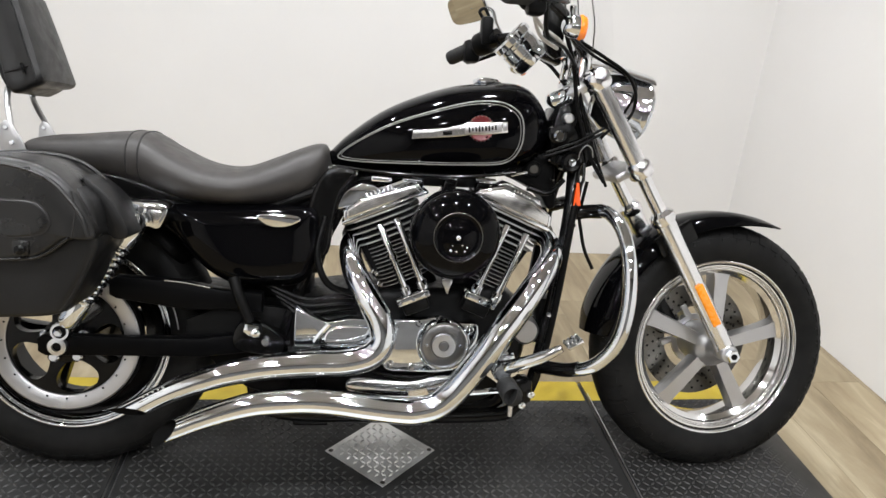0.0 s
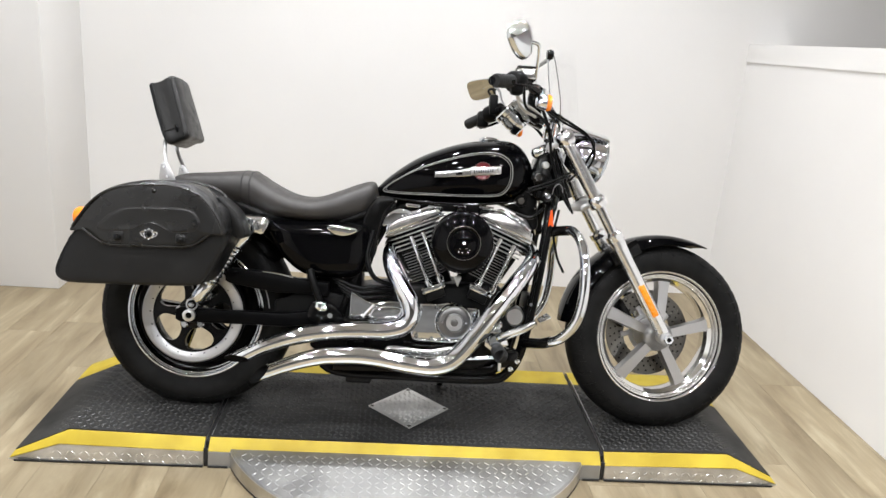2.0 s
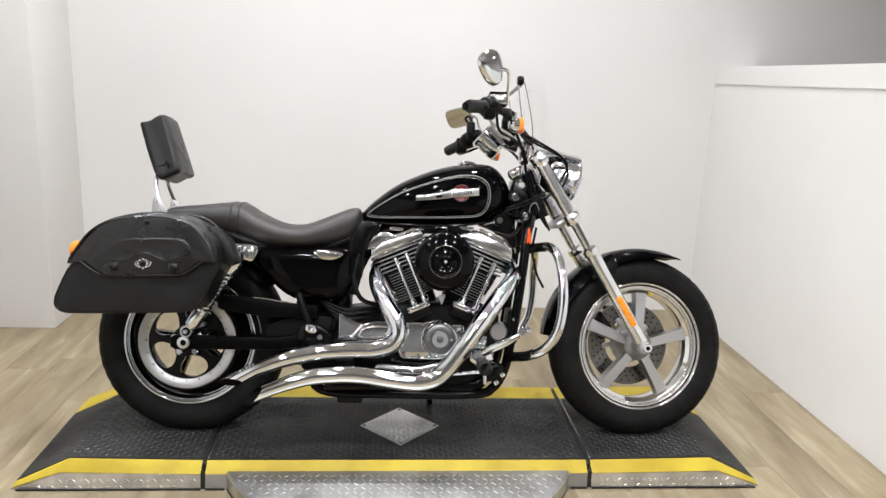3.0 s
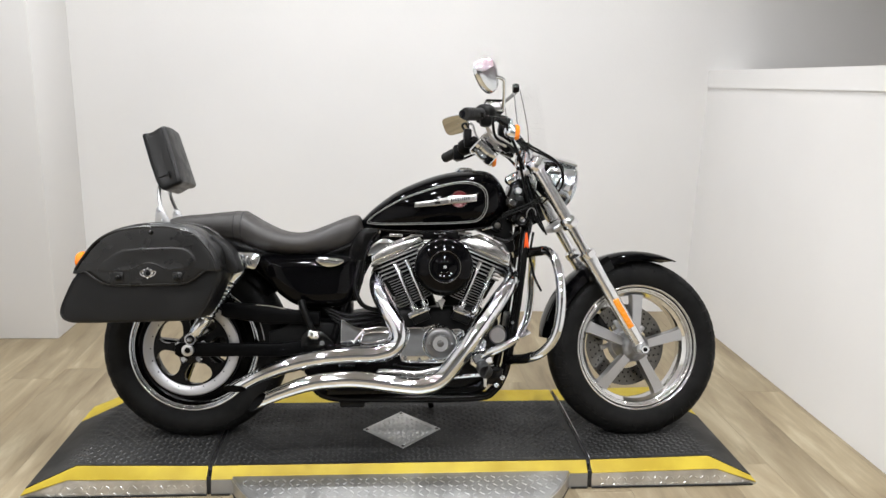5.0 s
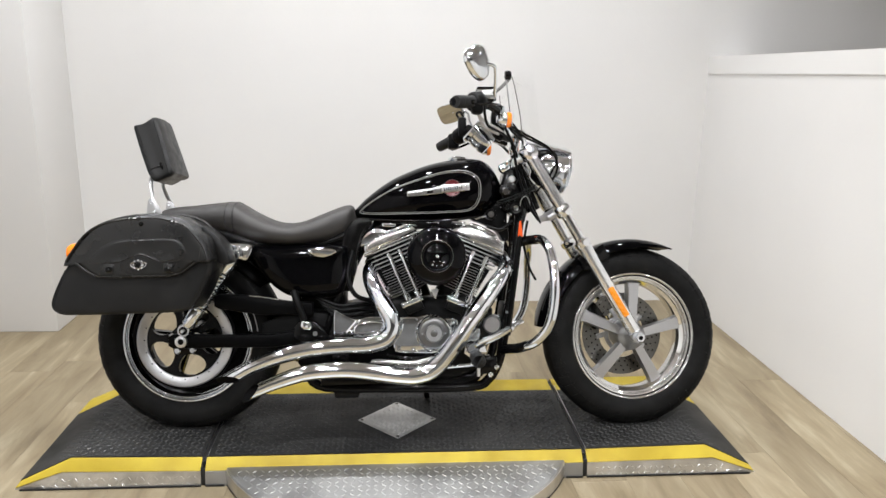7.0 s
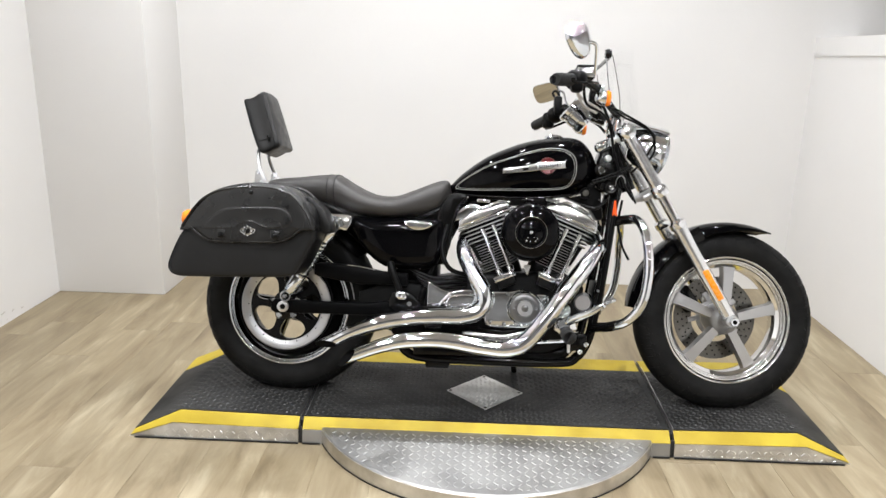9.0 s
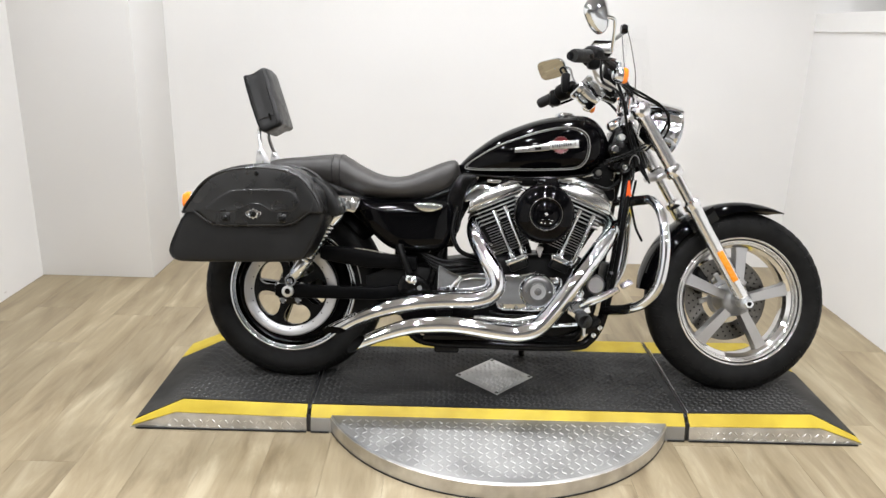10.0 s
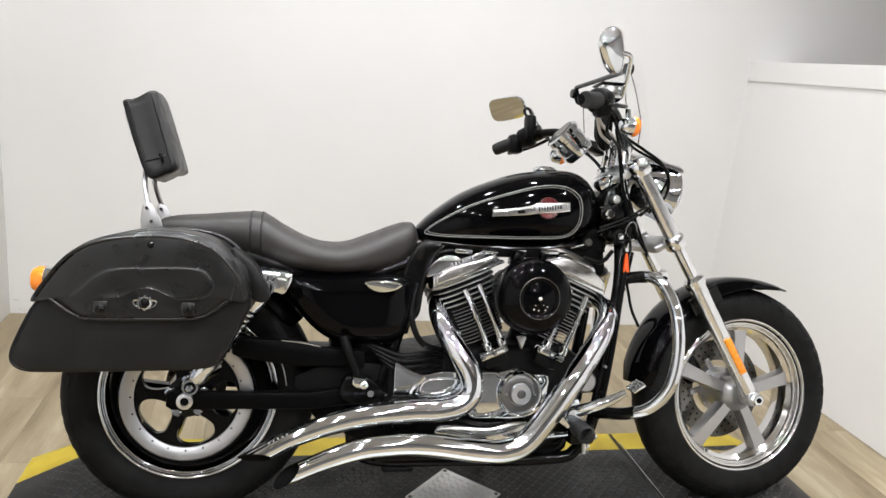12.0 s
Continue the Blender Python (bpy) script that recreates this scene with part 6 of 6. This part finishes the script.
part("seat_pan", plate([(-0.50, 0.70), (-0.30, 0.665), (-0.2, 0.64), (0.04, 0.645), (0.10, 0.69), (0.10, 0.615), (-0.1, 0.60), (-0.30, 0.59), (-0.46, 0.63)], -0.10, 0.10, 0.008), GLOSS_BLACK, bike, "black seat pan and rear frame cover")
for x, z in ((0.645, 0.835), (0.66, 0.775), (0.63, 0.745), (0.69, 0.80)):
    part("neck_plug", box((x, -0.088, z), (0.024, 0.02, 0.02), 0.004, Matrix.Rotation(radians(20), 3, "Y")), PLASTIC, bike)
part("neck_tab", plate(smooth_outline([(0.622, 0.815), (0.642, 0.83), (0.662, 0.80), (0.65, 0.775), (0.628, 0.778)], 3), -0.10, -0.09, 0.003), GLOSS_BLACK, bike)

# engine guard, forward controls
for s in (-1, 1):
    part("engine_guard", tube([(0.645, s * 0.09, 0.622), (0.690, s * 0.11, 0.632), (0.725, s * 0.15, 0.636), (0.743, s * 0.205, 0.605), (0.749, s * 0.25, 0.543), (0.749, s * 0.266, 0.45), (0.732, s * 0.26, 0.363), (0.692, s * 0.235, 0.305), (0.644, s * 0.18, 0.278), (0.598, s * 0.11, 0.265)], 0.0155, 16, 6), CHROME, bike, "chrome tubular engine guard")
    part("guard_foot", tube([(0.668, s * 0.210, 0.2905), (0.644, s * 0.18, 0.278), (0.598, s * 0.11, 0.265)], 0.0163, 14, 5), GLOSS_BLACK, bike, "black lower leg of the engine guard")
    part("guard_mount", tube([(0.645, s * 0.09, 0.622), (0.690, s * 0.11, 0.632), (0.716, s * 0.138, 0.636)], 0.0163, 14, 5), GLOSS_BLACK, bike)
ped = part("brake_pedal", tube([(0.492, -0.205, 0.288), (0.522, -0.245, 0.309), (0.57, -0.268, 0.334), (0.606, -0.280, 0.357)], [0.0165, 0.0145, 0.0125, 0.0085], 14, 4), CHROME, bike, "chrome brake pedal arm")
part("pedal_pivot", lathe([(0.017, -0.235), (0.021, -0.228), (0.021, -0.19), (0.017, -0.18)], (0.492, 0, 0.286), "y", 18), CHROME, ped)
pp = part("pedal_pad", box((0.628, -0.286, 0.372), (0.036, 0.044, 0.010), 0.003, Matrix.Rotation(radians(-32), 3, "Y")), CHROME, ped, "cross-cut chrome pedal pad")
for i in range(4):
    for j in range(4):
        part("pad_stud", box(Vector((0.628, -0.286, 0.372)) + Matrix.Rotation(radians(-32), 3, "Y") @ Vector((-0.0135 + 0.009 * i, -0.0155 + 0.0103 * j, 0.006)), (0.005, 0.006, 0.005), 0.001, Matrix.Rotation(radians(-32), 3, "Y")), CHROME, pp)
fp = part("foot_peg", tube([(0.500, -0.228, 0.262), (0.501, -0.236, 0.260), (0.504, -0.290, 0.254), (0.504, -0.296, 0.2535)], [0.017, 0.0215, 0.0225, 0.018], 18, 2), RUBBER, bike, "black rubber rider foot peg")
part("peg_clevis", tube([(0.496, -0.165, 0.278), (0.498, -0.20, 0.270), (0.500, -0.232, 0.262)], [0.015, 0.014, 0.015], 14, 3), CHROME, fp, "chrome peg clevis")
part("peg_feeler", lathe([(0.005, 0.0), (0.0055, 0.035)], (0.504, -0.275, 0.205), "z", 8), SATIN, fp)
part("control_mount", plate([(0.47, 0.31), (0.53, 0.31), (0.545, 0.265), (0.50, 0.235), (0.465, 0.26)], -0.175, -0.10, 0.01), CHROME, bike)
part("brake_rod", tube([(0.50, -0.17, 0.225), (0.43, -0.168, 0.219), (0.34, -0.165, 0.212)], 0.007, 8, 2), CHROME, bike)
part("master_cylinder", box((0.545, -0.14, 0.22), (0.07, 0.05, 0.06), 0.012), GLOSS_BLACK, bike)
for x, z in ((0.575, 0.215), (0.555, 0.19)):
    part("frame_bolt", lathe([(0.008, -0.165), (0.008, -0.172), (0.004, -0.175)], (x, 0, z), "y", 10), CHROME, bike)

# steering head clutter
part("horn_bolt", lathe([(0.013, -0.10), (0.013, -0.112), (0.009, -0.116)], (0.615, 0, 0.800), "y", 20), CHROME, bike)
part("horn_bracket", lathe([(0.022, -0.07), (0.022, -0.098), (0.018, -0.101)], (0.616, 0, 0.802), "y", 24), GLOSS_BLACK, bike)
part("ignition_switch", lathe([(0.025, -0.06), (0.025, -0.10), (0.019, -0.106), (0.012, -0.104)], (0.650, 0, 0.742), "y", 24), GLOSS_BLACK, bike)
part("key_barrel", lathe([(0.0085, -0.1045), (0.0085, -0.108), (0.003, -0.109)], (0.650, 0, 0.742), "y", 18), CHROME, bike)
part("neck_bolt", lathe([(0.0115, -0.07), (0.0115, -0.100), (0.008, -0.103)], (0.638, 0, 0.841), "y", 16), SATIN, bike)
part("wire_loop", tube([(0.664, -0.104, 0.748), (0.668, -0.108, 0.770), (0.681, -0.110, 0.782), (0.694, -0.108, 0.772), (0.698, -0.104, 0.748)], 0.0013, 6, 5), CAST, bike)
part("coil_cover", plate(smooth_outline([(0.480, 0.738), (0.560, 0.755), (0.615, 0.765), (0.626, 0.735), (0.628, 0.690), (0.634, 0.640), (0.615, 0.630), (0.592, 0.664), (0.545, 0.690), (0.500, 0.708)], 3), -0.055, 0.03, 0.010, 3), PLASTIC, bike, "black plastic cover under the tank nose")
horn = part("clamp_bolt", lathe([(0.015, -0.086), (0.0185, -0.083), (0.0195, -0.076), (0.0195, -0.05)], (0.568, 0, 0.722), "y", 24), PLASTIC, bike, "round black cap under the tank nose")
part("cap_face", lathe([(0.011, -0.0865), (0.009, -0.0885), (0.003, -0.0890)], (0.568, 0, 0.722), "y", 18), DISC_STEEL, horn)
part("tank_strap", box((0.531, -0.100, 0.711), (0.038, 0.004, 0.0055), 0.0015, Matrix.Rotation(radians(-15), 3, "Y")), CHROME, bike, "thin chrome strap")
for x, z, r in ((0.600, 0.745, 0.004), (0.612, 0.700, 0.0035), (0.664, 0.790, 0.004), (0.676, 0.735, 0.0035), (0.690, 0.775, 0.0035), (0.628, 0.765, 0.0045), (0.655, 0.815, 0.0035)):
    part("neck_screw", lathe([(r, -0.060), (r, -0.090), (r * 0.5, -0.093)], (x, 0, z), "y", 8), CHROME, bike)
part("neck_cover", plate([(0.618, 0.865), (0.655, 0.885), (0.690, 0.84), (0.705, 0.76), (0.690, 0.71), (0.648, 0.718), (0.606, 0.735), (0.602, 0.80)], -0.075, 0.06, 0.014), GLOSS_BLACK, bike)
part("neck_cap", box((0.632, -0.03, 0.890), (0.068, 0.06, 0.036), 0.014, Matrix.Rotation(radians(-25), 3, "Y")), CHROME, bike)
part("side_reflector", plate([(0.6585, 0.697), (0.664, 0.697), (0.671, 0.646), (0.653, 0.645)], -0.128, -0.120, 0.002), RED, bike, "orange-red side reflector")
for pts, r in (([(0.60, -0.20, 1.025), (0.641, -0.12, 1.010), (0.708, -0.10, 0.979), (0.768, -0.09, 0.945), (0.796, -0.08, 0.90), (0.790, -0.07, 0.853), (0.75, -0.06, 0.81)], 0.0042),
               ([(0.60, -0.18, 1.015), (0.685, -0.085, 0.984), (0.753, -0.08, 0.953), (0.797, -0.075, 0.916), (0.767, -0.065, 0.845), (0.73, -0.05, 0.80)], 0.0038),
               ([(0.58, 0.20, 1.02), (0.64, 0.10, 0.97), (0.70, 0.05, 0.86), (0.68, 0.03, 0.75)], 0.005),
               ([(0.60, -0.16, 1.02), (0.640, -0.10, 0.95), (0.658, -0.095, 0.86), (0.69, -0.105, 0.76), (0.725, -0.115, 0.70)], 0.005),
               ([(0.615, -0.14, 1.00), (0.650, -0.09, 0.94), (0.675, -0.09, 0.85), (0.705, -0.10, 0.76), (0.735, -0.10, 0.69)], 0.0036),
               ([(0.690, -0.10, 0.70), (0.678, -0.10, 0.625), (0.684, -0.10, 0.587), (0.696, -0.10, 0.541), (0.718, -0.10, 0.498)], 0.0042),
               ([(0.72, -0.10, 0.822), (0.66, -0.105, 0.79), (0.585, -0.115, 0.762)], 0.0032),
               ([(0.72, -0.10, 0.812), (0.66, -0.105, 0.780), (0.58, -0.115, 0.752)], 0.0032),
               ([(0.64, -0.08, 0.70), (0.60, -0.1, 0.67), (0.55, -0.1, 0.68)], 0.006),
               ([(0.68, -0.10, 0.74), (0.675, -0.115, 0.70), (0.655, -0.12, 0.69)], 0.004),
               ([(0.52, -0.30, 1.05), (0.54, -0.24, 1.0), (0.60, -0.16, 0.985), (0.65, -0.09, 0.95)], 0.0045)):
    part("cable", tube(pts, r, 8, 6), CABLE, bike, "black control cable")
part("clear_hose", tube([(0.495, -0.27, 1.045), (0.526, -0.24, 1.016), (0.573, -0.20, 0.998), (0.61, -0.14, 0.985)], 0.004, 8, 5), WIRE, bike, "pale throttle cable")
part("clear_hose", tube([(0.50, -0.27, 1.04), (0.53, -0.22, 1.0), (0.585, -0.15, 0.985)], 0.004, 8, 5), WIRE, bike)

# side stand on the far side
stand = part("side_stand", tube([(0.346, 0.10, 0.14), (0.350, 0.14, 0.09), (0.357, 0.19, 0.046)], [0.013, 0.011, 0.011], 12, 3), GLOSS_BLACK, bike, "black side stand leg")
part("lower_frame_block", box((0.075, 0.0, 0.135), (0.085, 0.14, 0.075), 0.008), GLOSS_BLACK, bike, "black jacking block under the frame")

# ---------------------------------------------------------------- floor planks
PW, PL = 0.182, 1.22
plank_mesh = {}
floor_ob = bpy.data.objects["floor"]
rng = random.Random(4)
x = ROOM_X0
while x < ROOM_X1 - 0.01:
    w = min(PW, ROOM_X1 - x)
    y = ROOM_Y0 - rng.random() * PL
    while y < ROOM_Y1:
        a, b = max(y, ROOM_Y0), min(y + PL, ROOM_Y1)
        if b - a > 0.02:
            key = (round(w, 3), round(b - a, 3))
            if key not in plank_mesh:
                bm = box((0, 0, 0), (w - 0.0007, b - a - 0.0007, 0.003), 0)
                me = bpy.data.meshes.new("plank")
                bm.to_mesh(me)
                bm.free()
                me.materials.append(PLANK)
                plank_mesh[key] = me
            ob = new("plank", plank_mesh[key])
            ob.parent = floor_ob
            ob.location = (x + w / 2, (a + b) / 2, -0.0015)
        y += PL
    x += PW
